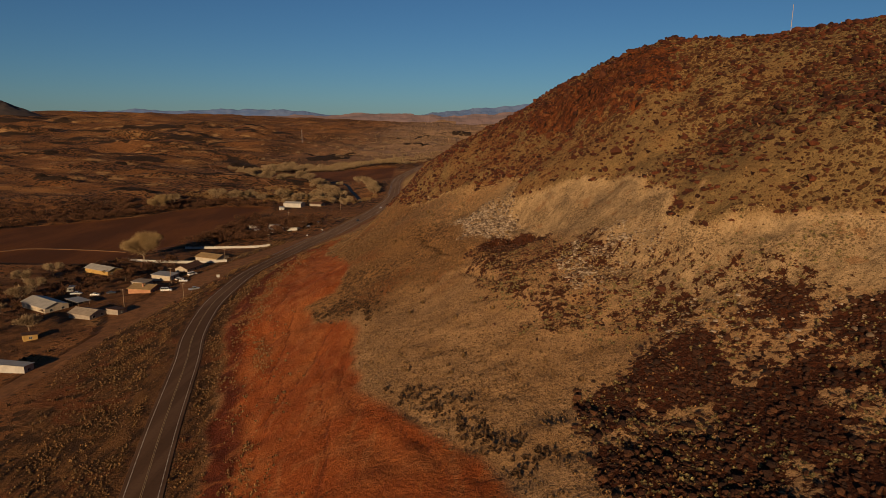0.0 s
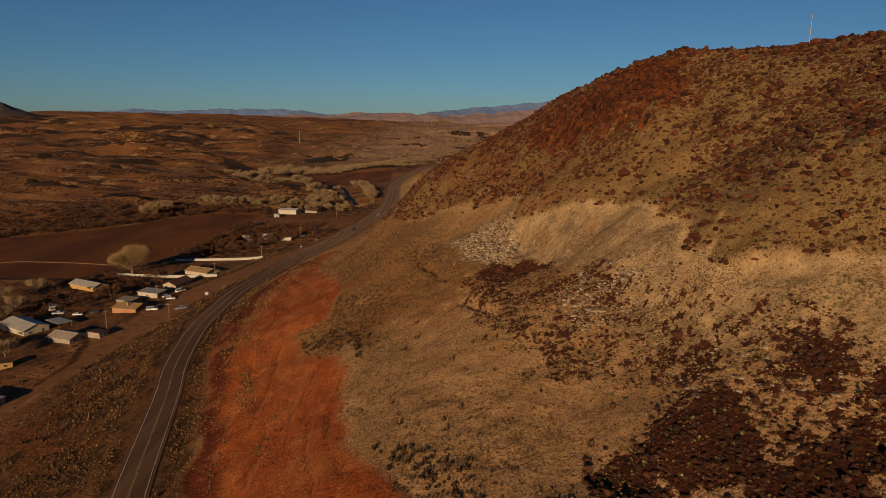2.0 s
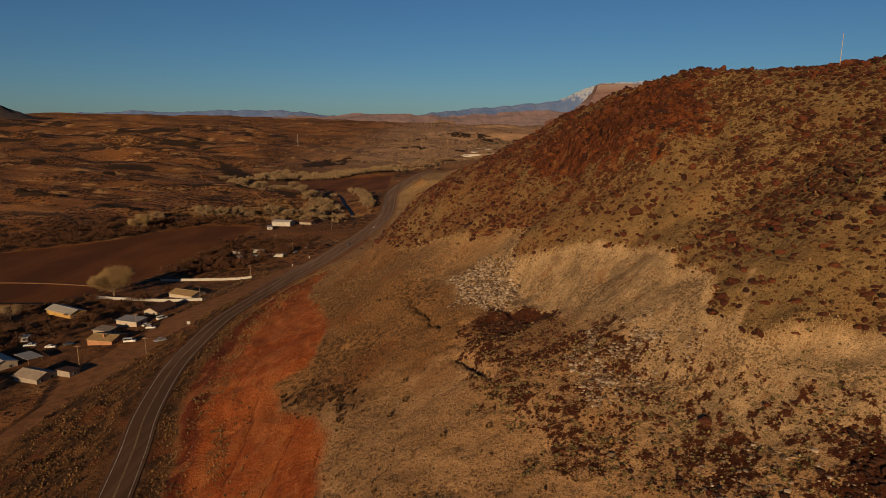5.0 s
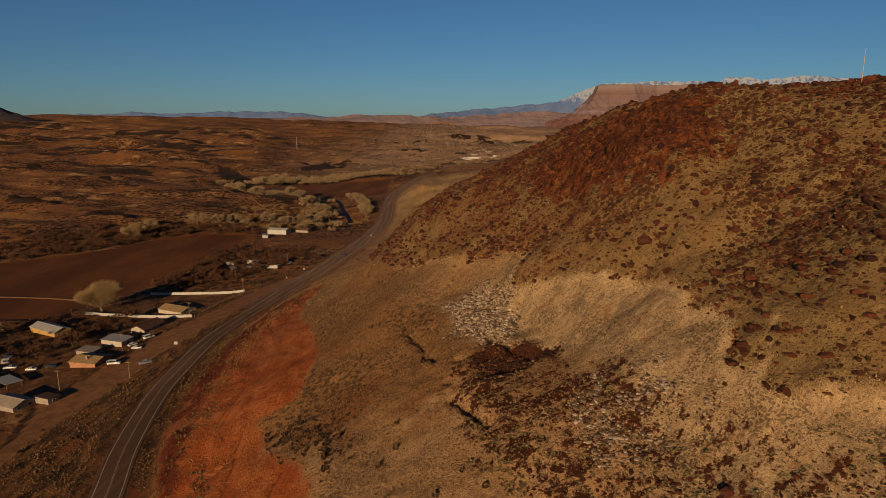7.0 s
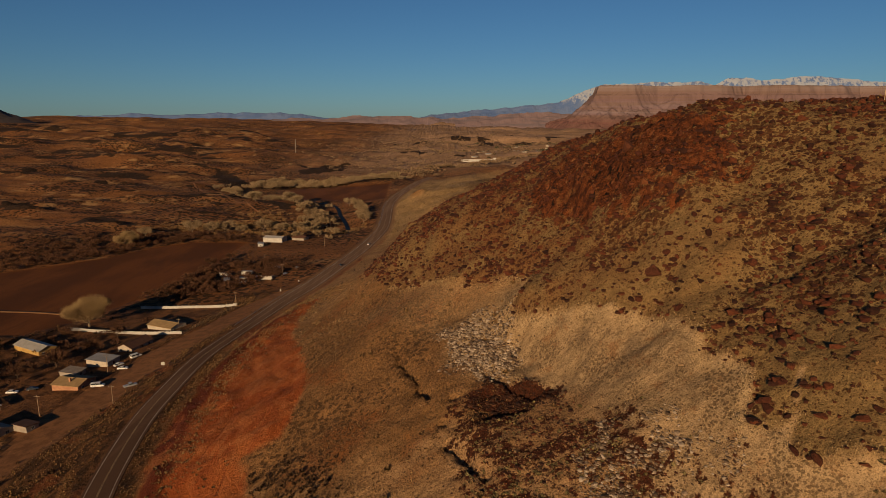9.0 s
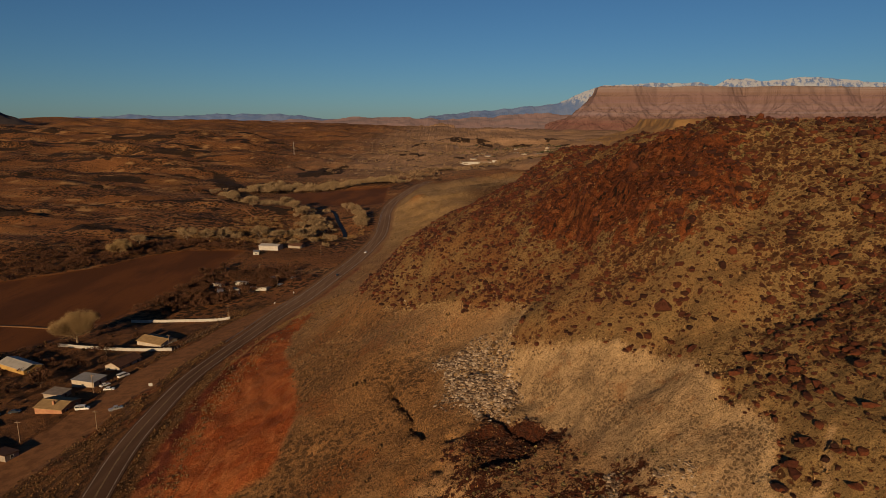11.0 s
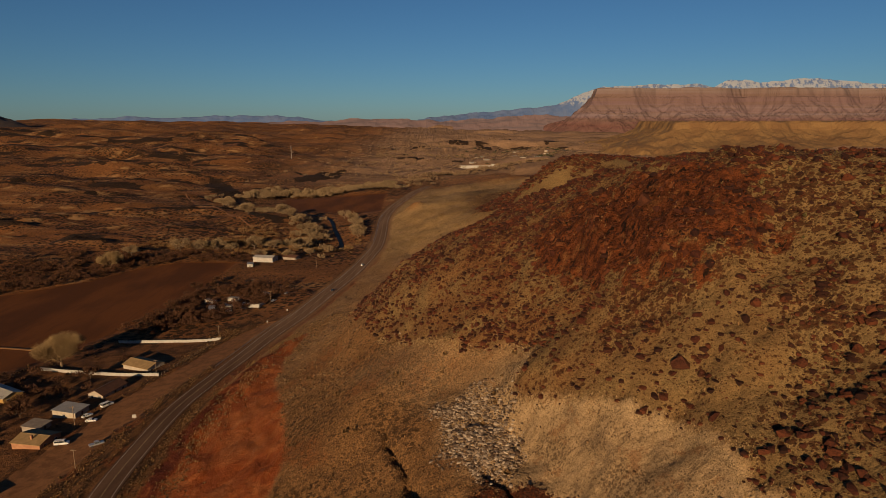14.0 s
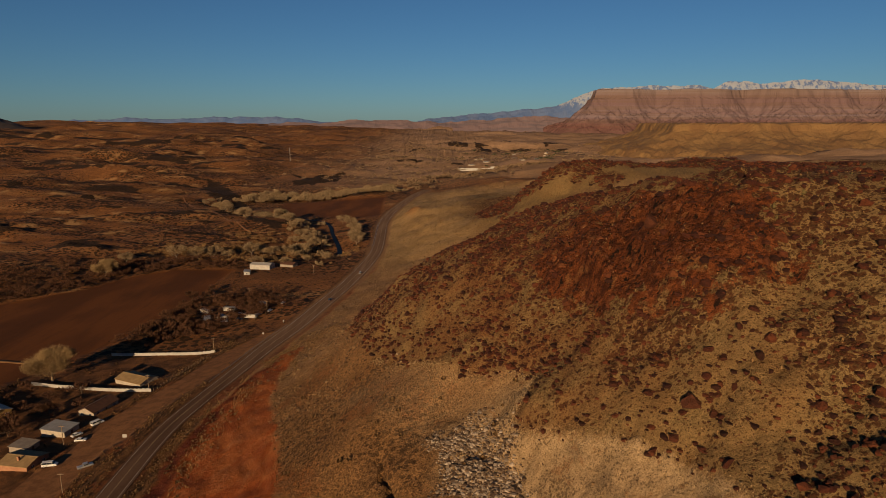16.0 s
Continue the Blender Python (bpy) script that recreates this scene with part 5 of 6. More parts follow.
many("hill_brush", BUSHES, scatter(9000, -40, 170, 60, 420, lambda x, y: on_hill(x, y) * (0.04 + 0.4 * step(fbm(x, y, 9, 99, 3, 0.6), 0.0, 0.35)) * (1 - 0.7 * crag_at(x, y)), sizes(0.45, 0.8, 1.5, 0.3), 34), DARK_BRUSH, "dark low brush between the lava rocks of the hill", "scrub")
many("slope_scrub", TUFTS, scatter(24000, -90, 130, 330, 900, lambda x, y: step(sample(hw * hw_side, x, y), 9, 16) * (0.12 + 0.55 * clump(x, y, 18, 64)), sizes(0.6, 1.1, 2.2, 0.35), 35), SAGE, "brown scrub and dead grass on the slopes above the highway", "scrub")
many("slope_scrub", TUFTS, scatter(7000, -90, 130, 330, 900, lambda x, y: step(sample(hw * hw_side, x, y), 9, 16) * (0.08 + 0.5 * clump(x, y, 14, 65)), sizes(0.5, 0.9, 1.8, 0.35), 36), DARK_BRUSH, "dark brush on the slopes above the highway", "scrub")

# ---- buildings ----
def window(parent, x, y, z, w, h, face_turn):
    """A framed pane let into a wall at that place, facing the way of face_turn."""
    m = Matrix.Translation((x, y, z)) @ Matrix.Rotation(face_turn, 4, "Z")
    bm = bmesh.new()
    for a, b, c, d in ((-w / 2 - 0.1, w / 2 + 0.1, h, h + 0.12), (-w / 2 - 0.14, w / 2 + 0.14, -0.12, 0), (-w / 2 - 0.1, -w / 2, 0, h), (w / 2, w / 2 + 0.1, 0, h), (-0.03, 0.03, 0, h)):
        box(bm, a, b, -0.09, 0.03, c, d, m=m)
    frame_of = part("window", bm, WHITE, parent, "white framed window")
    part("pane", box(bmesh.new(), -w / 2, w / 2, -0.03, 0.02, 0, h, m=m), GLASS, frame_of)


def house(name, label, x, y, turn, w, l, wall_h, rise, wall_mat, roof_mat, eave=0.5, chimney=False, category="house"):
    """Gabled: the ridge runs along its own y, w wide and l long."""
    z = float(min(ground(x + a, y + b) for a in (-w / 2, w / 2) for b in (-l / 2, l / 2))) - 0.2
    z = max(z, float(ground(x, y)) - 0.8)
    root = thing(name, Matrix.Translation((x, y, z)) @ Matrix.Rotation(radians(turn), 4, "Z"), label, category, "buildings in the valley")
    part("wall", prism(bmesh.new(), [(-w / 2, 0), (w / 2, 0), (w / 2, wall_h), (0, wall_h + rise), (-w / 2, wall_h)], -l / 2, l / 2), wall_mat, root)
    for s in (-1, 1):
        drop = rise / (w / 2) * eave
        profile = [(0, wall_h + rise + 0.02), (s * (w / 2 + eave), wall_h - drop + 0.02), (s * (w / 2 + eave), wall_h - drop + 0.2), (0, wall_h + rise + 0.22)]
        part("roof", prism(bmesh.new(), profile, -l / 2 - eave, l / 2 + eave), roof_mat, root)
    part("ridge_cap", box(bmesh.new(), -0.18, 0.18, -l / 2 - eave, l / 2 + eave, wall_h + rise + 0.16, wall_h + rise + 0.27), roof_mat, root)
    bm = bmesh.new()
    box(bm, w / 2 - 0.02, w / 2 + 0.07, -0.5, 0.5, 0.2, 2.25, 0.02)
    d = part("door", bm, DOOR_PAINT, root, "brown painted door")
    part("door_handle", box(bmesh.new(), w / 2 + 0.07, w / 2 + 0.13, 0.32, 0.42, 1.15, 1.22), STEEL, d)
    for k in range(max(1, int(l / 5))):
        p = -l / 2 + (k + 0.5) * l / max(1, int(l / 5))
        if abs(p) > 1.3:
            window(root, w / 2, p, 1.0, 1.3, 1.1, math.pi / 2)
    for p in ((-w / 4, w / 4) if w > 7 else (0,)):
        window(root, p, -l / 2, 1.0, 1.3, 1.1, 0)
    if chimney:
        part("chimney", box(bmesh.new(), -w / 4 - 0.4, -w / 4 + 0.4, -1.0, -0.2, wall_h, wall_h + rise + 1.1, 0.03), BRICK_WALL, root)
    return root


def flat_house(name, label, x, y, turn, w, l, h, wall_mat, roof_mat, lean=0.5, open_sides=False, category="shed"):
    """A single-pitch roof on walls, or on posts where it is open."""
    z = float(ground(x, y)) - 0.25
    root = thing(name, Matrix.Translation((x, y, z)) @ Matrix.Rotation(radians(turn), 4, "Z"), label, category, "buildings in the valley")
    if open_sides:
        for sx in (-1, 1):
            for sy in (-1, 0, 1):
                px, py = sx * (w / 2 - 0.2), sy * (l / 2 - 0.2)
                part("post", box(bmesh.new(), px - 0.09, px + 0.09, py - 0.09, py + 0.09, 0, h + lean * (0.5 - px / w)), WOOD, root)
    else:
        part("wall", prism(bmesh.new(), [(-w / 2, 0), (w / 2, 0), (w / 2, h), (-w / 2, h + lean)], -l / 2, l / 2), wall_mat, root)
        part("door", box(bmesh.new(), w / 2 - 0.02, w / 2 + 0.06, -0.6, 0.5, 0.1, 2.1, 0.02), DOOR_PAINT, root)
        window(root, 0, -l / 2, 1.0, 1.1, 0.9, 0)
    e = 0.4
    s = lean / w
    part("roof", prism(bmesh.new(), [(-w / 2 - e, h + lean + s * e + 0.02), (w / 2 + e, h - s * e + 0.02), (w / 2 + e, h - s * e + 0.18), (-w / 2 - e, h + lean + s * e + 0.18)], -l / 2 - e, l / 2 + e), roof_mat, root)
    return root


house("barn", "long barn with yellow board walls and cream metal roof", -213, 328, 62, 9, 22, 3.2, 1.6, YELLOW_WALL, CREAM_ROOF, category="barn")
house("house", "low salmon brick house with pale shingle roof", -163.5, 278, 80, 11, 13, 2.9, 1.3, BRICK_WALL, TAN_ROOF, chimney=True)
flat_house("shed", "grey flat-roofed addition behind the brick house", -171, 290, -8, 8, 7, 2.7, GREY_WALL, GREY_ROOF)
flat_house("house", "white house with a pale flat roof", -164.5, 304, -10, 11.5, 8.5, 3.0, PLASTER, CREAM_ROOF, 0.6, category="house")
house("house", "pale house with dark brown gabled roof", -160, 327, -15, 8.5, 15, 2.9, 1.9, PLASTER, BROWN_ROOF)
house("house", "white house with tan shingle roof behind a fence", -159, 362, 66, 11, 18, 2.9, 1.6, PLASTER, TAN_ROOF)
house("house", "long house with cream roof and white porch", -201, 252, 58, 11, 22, 3.0, 1.8, PLASTER, CREAM_ROOF)
flat_house("carport", "open carport with a cream metal roof", -187, 256, 58, 6, 11, 2.6, WHITE, CREAM_ROOF, 0.3, True, "carport")
house("house", "small grey house with weathered shingle roof", -170, 234, 70, 9, 13, 2.6, 1.5, GREY_WALL, GREY_ROOF)
flat_house("shed", "dark low shed beside the small grey house", -158, 237, 70, 5, 7, 2.3, GREY_WALL, BROWN_ROOF)
house("metal_building", "white sheet-metal workshop with shallow roof", -167, 626, 78, 11, 20, 4.6, 1.2, WHITE, WHITE, 0.2, category="workshop")
flat_house("shed", "small white shed by the workshop", -175, 605, 12, 5, 9, 2.8, WHITE, CREAM_ROOF)
house("house", "small brown cabin near the river bank", -144, 634, 70, 9, 14, 3.0, 1.5, GREY_WALL, BROWN_ROOF)
for sx, sy, st, lab in ((-160, 466, 20, "white mobile home in a cluttered yard"), (-168, 486, 60, "cream shed in a cluttered yard"), (-152, 490, 80, "white trailer home among brush"), (-131, 470, 75, "white camper beside the frontage road"), (-131, 499, 20, "pale shed among bare brush"), (-150, 470, 65, "cream trailer home among brush")):
    flat_house("trailer_home", lab, sx, sy, st, 3.6, 9, 2.6, WHITE, CREAM_ROOF, 0.25, category="trailer")
flat_house("trailer_home", "long white trailer beside the frontage road", -160, 167, 80, 4.2, 15, 3.0, WHITE, CREAM_ROOF, 0.2, category="trailer")
flat_house("shed", "tiny white tank shed in the yard", -207, 284, 10, 3.4, 3.4, 2.6, WHITE, WHITE, 0.2)
flat_house("shed", "small tan shed by the frontage road", -176, 202, 40, 5, 4, 2.4, YELLOW_WALL, BROWN_ROOF)


# ---- fences, poles, rails ----
def panel_fence(label, a, b, h=1.8, gap=2.4):
    a, b = Vector(a), Vector(b)
    count = int((b - a).length / gap)
    root = thing("fence", Matrix.Translation((*a, float(ground(*a)))), label, "fence")
    heading = math.atan2(b.y - a.y, b.x - a.x)
    post = panel = None
    for k in range(count + 1):
        p = a + (b - a) * k / count
        z = float(ground(p.x, p.y)) - float(ground(*a))
        m = Matrix.Translation((p.x - a.x, p.y - a.y, z)) @ Matrix.Rotation(heading, 4, "Z")
        if post is None:
            ob = part("post", box(bmesh.new(), -0.09, 0.09, -0.09, 0.09, -0.3, h + 0.12, 0.02), WHITE, root)
            post = ob.data
        else:
            ob = new("post", post)
            ob.parent = root
        ob.matrix_basis = m
        if k < count:
            if panel is None:
                bm = bmesh.new()
                box(bm, 0.09, gap, -0.03, 0.03, 0.1, h)
                box(bm, 0.09, gap, -0.05, 0.05, h - 0.15, h + 0.02)
                ob = part("panel", bm, WHITE, root)
                panel = ob.data
            else:
                ob = new("panel", panel)
                ob.parent = root
            ob.matrix_basis = m
    return root


panel_fence("white panel fence across the yard", (-214, 361), (-143, 344))
panel_fence("white panel fence at the edge of the ploughed field", (-194, 404), (-131, 400))


def post_fence(label, line, gap=3.0):
    p = along(line, gap)
    root = thing("fence", Matrix.Translation((p[0][0], p[0][1], float(ground(p[0][0], p[0][1])))), label, "fence")
    base = Vector(root.matrix_world.translation)
    me = None
    for q in p:
        if me is None:
            ob = part("post", box(bmesh.new(), -0.11, 0.11, -0.11, 0.11, -0.3, 1.35, 0.02), WOOD, root)
            me = ob.data
        else:
            ob = new("post", me)
            ob.parent = root
        ob.matrix_basis = Matrix.Translation(Vector((q[0], q[1], float(ground(q[0], q[1])))) - base)
    for a, b in zip(p[:-1], p[1:]):
        bm = bmesh.new()
        for h in (0.6, 1.15):
            tube(bm, Vector((a[0], a[1], float(ground(a[0], a[1])) + h)) - base, Vector((b[0], b[1], float(ground(b[0], b[1])) + h)) - base, 0.05, 0.05, 4)
        part("rail", bm, WOOD, root)
    return root


post_fence("weathered wooden post fence along the frontage road", [(-142, 345), (-137, 372), (-131, 399)])


def pole(label, x, y, h, arm=True, mat=None, name="utility_pole", lean=0.0):
    root = thing(name, Matrix.Translation((x, y, float(ground(x, y)))) @ Matrix.Rotation(radians(lean), 4, "Y"), label, "pole", "utility poles" if arm else "")
    bm = bmesh.new()
    tube(bm, (0, 0, -0.5), (0, 0, h), 0.16 if arm else 0.1, 0.11 if arm else 0.07, 8)
    part("shaft", bm, mat or WOOD, root)
    if arm:
        part("crossarm", box(bmesh.new(), -1.2, 1.2, -0.06, 0.06, h - 0.7, h - 0.55), WOOD, root)
        for k in (-1.1, -0.4, 0.4, 1.1):
            bm = bmesh.new()
            tube(bm, (k, 0, h - 0.55), (k, 0, h - 0.35), 0.05, 0.035, 6)
            part("insulator", bm, STEEL, root)
    return root


for px, py, ph in ((-160, 248, 9), (-156, 292, 9), (-145, 346, 8.5), (-132, 401, 9), (-112, 592, 9), (-122, 478, 9), (-147, 520, 9), (-133, 253, 8)):
    pole("weathered wooden utility pole in the valley", px, py, ph)
pole("tall pale pole on the hilltop", 112.5, 182, 9.5, False, surface("pale_pole", (0.34, 0.25, 0.18), (0.28, 0.2, 0.14), 1, 0.7), "mast")

# slender mast on the plateau
tx, ty = -432, 1850
tower = thing("mast", Matrix.Translation((tx, ty, float(ground(tx, ty)))), "slender pale steel mast on the rusty plateau", "mast")
for sx, sy in ((-0.6, -0.4), (0.6, -0.4), (0, 0.7)):
    bm = bmesh.new()
    tube(bm, (sx, sy, -1), (sx, sy, 38), 0.3, 0.25, 5)
    part("leg", bm, STEEL, tower)
for h in range(2, 37, 4):
    bm = bmesh.new()
    for a, b in (((-0.6, -0.4), (0.6, -0.4)), ((0.6, -0.4), (0, 0.7)), ((0, 0.7), (-0.6, -0.4))):
        tube(bm, (*a, h), (*b, h + 3), 0.1, 0.1, 4)
    part("brace", bm, STEEL, tower)


def guardrail(label, y0, y1, side):
    p = np.array([q for q in pave_line if y0 <= q[1] <= y1])[::1]
    d = np.gradient(p[:, :2], axis=0)
    d /= np.linalg.norm(d, axis=1)[:, None]
    e = np.stack([p[:, 0] + d[:, 1] * side, p[:, 1] - d[:, 0] * side, p[:, 2]], -1)
    root = thing("guardrail", Matrix.Translation(e[0]), label, "guardrail")
    bm = bmesh.new()
    e0 = Vector(e[0])
    for a, b in zip(e[:-1], e[1:]):
        tube(bm, Vector(a) - e0 + Vector((0, 0, 0.62)), Vector(b) - e0 + Vector((0, 0, 0.62)), 0.16, 0.16, 4)
    part("rail", bm, STEEL, root)
    me = None
    for q in e:
        if me is None:
            ob = part("post", box(bmesh.new(), -0.08, 0.08, -0.08, 0.08, -0.9, 0.75), WOOD, root)
            me = ob.data
        else:
            ob = new("post", me)
            ob.parent = root
        ob.matrix_basis = Matrix.Translation(Vector(q) - e0)


guardrail("steel guardrail on the outside of the highway bend", 700, 905, -6.3)
guardrail("steel guardrail beside the highway", 345, 440, -6.6)


def sign(label, x, y, w, h, up, mat):
    root = thing("road_sign", Matrix.Translation((x, y, float(ground(x, y)))) @ Matrix.Rotation(0.15, 4, "Z"), label, "road sign")
    bm = bmesh.new()
    tube(bm, (0, 0, -0.3), (0, 0, up + h * 0.8), 0.05, 0.05, 6)
    part("post", bm, STEEL, root)
    part("plate", box(bmesh.new(), -w / 2, w / 2, -0.09, -0.05, up, up + h, 0.01), mat, root)


sign("white rectangular sign panel beside the highway", -129.5, 291, 1.7, 1.5, 0.9, WHITE)
sign("small white marker by the road junction", -109.5, 424, 0.8, 1.1, 0.8, WHITE)
sign("small white marker by the road junction", -103, 449, 0.8, 1.1, 0.8, WHITE)


# ---- vehicles ----
def vehicle(name, label, x, y, turn, paint, kind, z=None):
    z = float(ground(x, y)) if z is None else z
    root = thing(name, Matrix.Translation((x, y, z)) @ Matrix.Rotation(radians(turn), 4, "Z"), label, "car" if kind == "car" else kind, "parked vehicles")
    size = {"car": (4.6, 1.8), "van": (5.4, 2.0), "pickup": (5.5, 1.95)}[kind]
    l, w = size[0] / 2, size[1] / 2
    if kind == "car":
        low = [(-l, 0.35), (l, 0.35), (l, 0.72), (l - 0.15, 0.82), (1.0, 0.95), (-1.5, 0.98), (-l, 0.92)]
        cab = [(-1.75, 0.95), (1.05, 0.93), (0.35, 1.40), (-1.05, 1.42)]
    elif kind == "van":
        low = [(-l, 0.4), (l, 0.4), (l, 0.95), (l - 0.7, 1.15), (1.6, 1.2), (-l, 1.2)]
        cab = [(-l + 0.02, 1.18), (1.75, 1.18), (1.05, 1.98), (-l + 0.12, 2.0)]
    else:
        low = [(-l, 0.5), (l, 0.5), (l, 0.95), (l - 0.2, 1.08), (-l, 1.08)]
        cab = [(-0.6, 1.06), (1.5, 1.06), (0.85, 1.75), (-0.5, 1.77)]
    body = prism(bmesh.new(), low, -w, w)
    bmesh.ops.bevel(body, geom=body.edges[:], offset=0.07, segments=2, affect="EDGES", profile=0.6)
    part("body", body, paint, root)
    glass = prism(bmesh.new(), cab, -w + 0.14, w - 0.14)
    bmesh.ops.bevel(glass, geom=glass.edges[:], offset=0.05, segments=1, affect="EDGES", profile=0.5)
    part("windows", glass, GLASS, root, "dark window glass")
    top = cab[-1][1]
    part("roof", box(bmesh.new(), cab[3][0] - 0.05, cab[2][0] + 0.05, -w + 0.12, w - 0.12, top - 0.05, top + 0.05, 0.03), paint, root)
    for px in (cab[3][0] - 0.12, (cab[2][0] + cab[3][0]) / 2, cab[2][0] + 0.1):
        for s in (-1, 1):
            part("pillar", box(bmesh.new(), px - 0.06, px + 0.06, s * (w - 0.16) - 0.05, s * (w - 0.16) + 0.05, cab[0][1] - 0.02, top), paint, root)
    for px in (-l + 0.9, l - 0.95):
        for s in (-1, 1):
            bm = bmesh.new()
            tube(bm, (px, s * (w - 0.22), 0.34), (px, s * (w + 0.02), 0.34), 0.34, 0.34, 14)
            wheel = part("wheel", bm, RUBBER, root)
            bm = bmesh.new()
            tube(bm, (px, s * (w + 0.0), 0.34), (px, s * (w + 0.035), 0.34), 0.2, 0.18, 10)
            part("rim", bm, STEEL, wheel)
    hz = low[2][1] - 0.12
    for s in (-1, 1):
        part("headlight", box(bmesh.new(), l - 0.05, l + 0.02, s * (w - 0.35) - 0.17, s * (w - 0.35) + 0.17, hz - 0.09, hz + 0.07), LAMP_GLASS, root)
        part("tail_light", box(bmesh.new(), -l - 0.02, -l + 0.05, s * (w - 0.2) - 0.12, s * (w - 0.2) + 0.12, hz - 0.05, hz + 0.16), RED_GLASS, root)
    return root


vehicle("van", "white passenger van parked in front of the brick house", -151.3, 275, 12, CAR_WHITE, "van")
vehicle("car", "white car parked beside the frontage road", -150.5, 295, 10, CAR_WHITE, "car")
vehicle("pickup", "silver pickup parked on the gravel verge", -135, 271, 40, CAR_SILVER, "pickup")
vehicle("car", "white compact car parked near the brown-roofed house", -155, 300, 60, CAR_WHITE, "car")
vehicle("van", "white van parked near the brown-roofed house", -151.5, 310, 60, CAR_WHITE, "van")
vehicle("car", "white car in the dark yard behind the houses", -188, 273, 10, CAR_WHITE, "car")
vehicle("car", "dark car in the yard behind the houses", -181, 276, 20, CAR_DARK, "car")
vehicle("pickup", "silver pickup in the yard behind the houses", -199, 275, 15, CAR_SILVER, "pickup")
for vx, vy, vt, vp, vl in ((-121, 482, 70, CAR_WHITE, "white car among brush near the junction"), (-127, 474, 60, CAR_SILVER, "silver car among brush near the junction"), (-138, 466, 30, CAR_DARK, "dark car in a cluttered yard"), (-141, 478, 80, CAR_WHITE, "white car in a cluttered yard"), (-116, 500, 70, CAR_SILVER, "silver car beside the junction"), (-147, 462, 10, CAR_WHITE, "old white car in a cluttered yard")):
    vehicle("car", vl, vx, vy, vt, vp, "car")


def on_highway(y, side):
    k = int(np.argmin(np.abs(pave_line[:, 1] - y)))
    d = pave_line[k + 1] - pave_line[k - 1]
    turn = math.degrees(math.atan2(d[1], d[0]))
    n = math.hypot(d[0], d[1])
    return pave_line[k, 0] + d[1] / n * side, pave_line[k, 1] - d[0] / n * side, turn, pave_line[k, 2] + 0.1


for y, paint, lab in ((500, CAR_DARK, "dark car driving up the highway"), (588, CAR_SILVER, "silver car driving up the highway")):
    vx, vy, vt, vz = on_highway(y, 1.9)
    vehicle("car", lab, vx, vy, vt, paint, "car", vz)


# ---- trees ----
def tree_parts(seed, h, w, twig, bark, twigs=1100, size=1.0):
    """A bare broad tree: tapered trunk and limbs, and a crown of many thin twigs."""
    rng = random.Random(seed)
    bm = bmesh.new()
    ends = []

    def limb(a, way, length, r, depth):
        b = a + way * length
        tube(bm, a, b, r, r * 0.62, 5)
        ends.append(b)
        if depth:
            for _ in range(rng.choice((2, 3, 3))):
                turn = Vector((rng.uniform(-1, 1), rng.uniform(-1, 1), rng.uniform(-0.15, 0.75)))
                limb(b, (way * 0.75 + turn * 0.8).normalized(), length * rng.uniform(0.6, 0.82), r * 0.6, depth - 1)

    tube(bm, (0, 0, -0.4), (0, 0, h * 0.2), h * 0.032, h * 0.026, 7)
    for k in range(5):
        a = 6.283 * (k + rng.random() * 0.7) / 5
        limb(Vector((0, 0, h * rng.uniform(0.14, 0.22))), Vector((math.cos(a) * 0.75 * w / h, math.sin(a) * 0.75 * w / h, rng.uniform(0.5, 1.0))).normalized(), h * 0.27, h * 0.017, 3)
    v, t = [], []
    for _ in range(twigs):
        e = rng.choice(ends)
        p = e + Vector((rng.gauss(0, 0.06 * w), rng.gauss(0, 0.06 * w), rng.gauss(0, 0.05 * h)))
        k = math.sqrt((p.x / (w / 2)) ** 2 + (p.y / (w / 2)) ** 2 + ((p.z - h * 0.52) / (h * 0.5)) ** 2)
        if k > 1:
            p = Vector((p.x / k, p.y / k, h * 0.52 + (p.z - h * 0.52) / k))
        if p.z < h * 0.1:
            continue
        out = Vector((p.x, p.y, (p.z - h * 0.3) * 0.9 + 0.5)).normalized() + Vector((rng.uniform(-0.7, 0.7), rng.uniform(-0.7, 0.7), rng.uniform(-0.3, 0.8)))
        tip = p + out.normalized() * twig * rng.uniform(0.6, 1.5)
        side = out.cross(Vector((rng.uniform(-1, 1), rng.uniform(-1, 1), rng.uniform(-1, 1)))).normalized() * twig * 0.10 * size
        k0 = len(v)
        v += [tuple(p + side), tuple(p - side), tuple(tip)]
        t.append((k0, k0 + 1, k0 + 2))
    trunk = bpy.data.meshes.new("trunk")
    bm.to_mesh(trunk)
    bm.free()
    trunk.materials.append(bark)
    return trunk, (np.array(v), np.array(t))


def tree_kind(seed, h, w, twig, twig_mat, bark, twigs, size=1.0):
    trunk, (v, t) = tree_parts(seed, h, w, twig, bark, twigs, size)
    return trunk, fast_mesh("crown", v, t, twig_mat)


def plant_tree(kind, x, y, scale, turn, label, group=""):
    root = thing("tree", Matrix.LocRotScale((x, y, float(ground(x, y)) - 0.1), Euler((0, 0, turn)), (scale, scale, scale)), label, "tree", group)
    for nm, me in zip(("trunk", "crown"), kind):
        ob = new(nm, me)
        ob.parent = root
    return root


STRAW_TWIGS = islands("straw_twigs", [(0.25, 0.168, 0.080), (0.17, 0.112, 0.052), (0.31, 0.215, 0.105)], bump=0)
big_tree = tree_kind(1, 20, 27, 1.05, STRAW_TWIGS, BARK, 30000, 0.9)
pale_trees = [tree_kind(10 + k, 12, 12 + 2 * k, 1.5, TWIGS, BARK, 1500, 1.5) for k in range(4)]
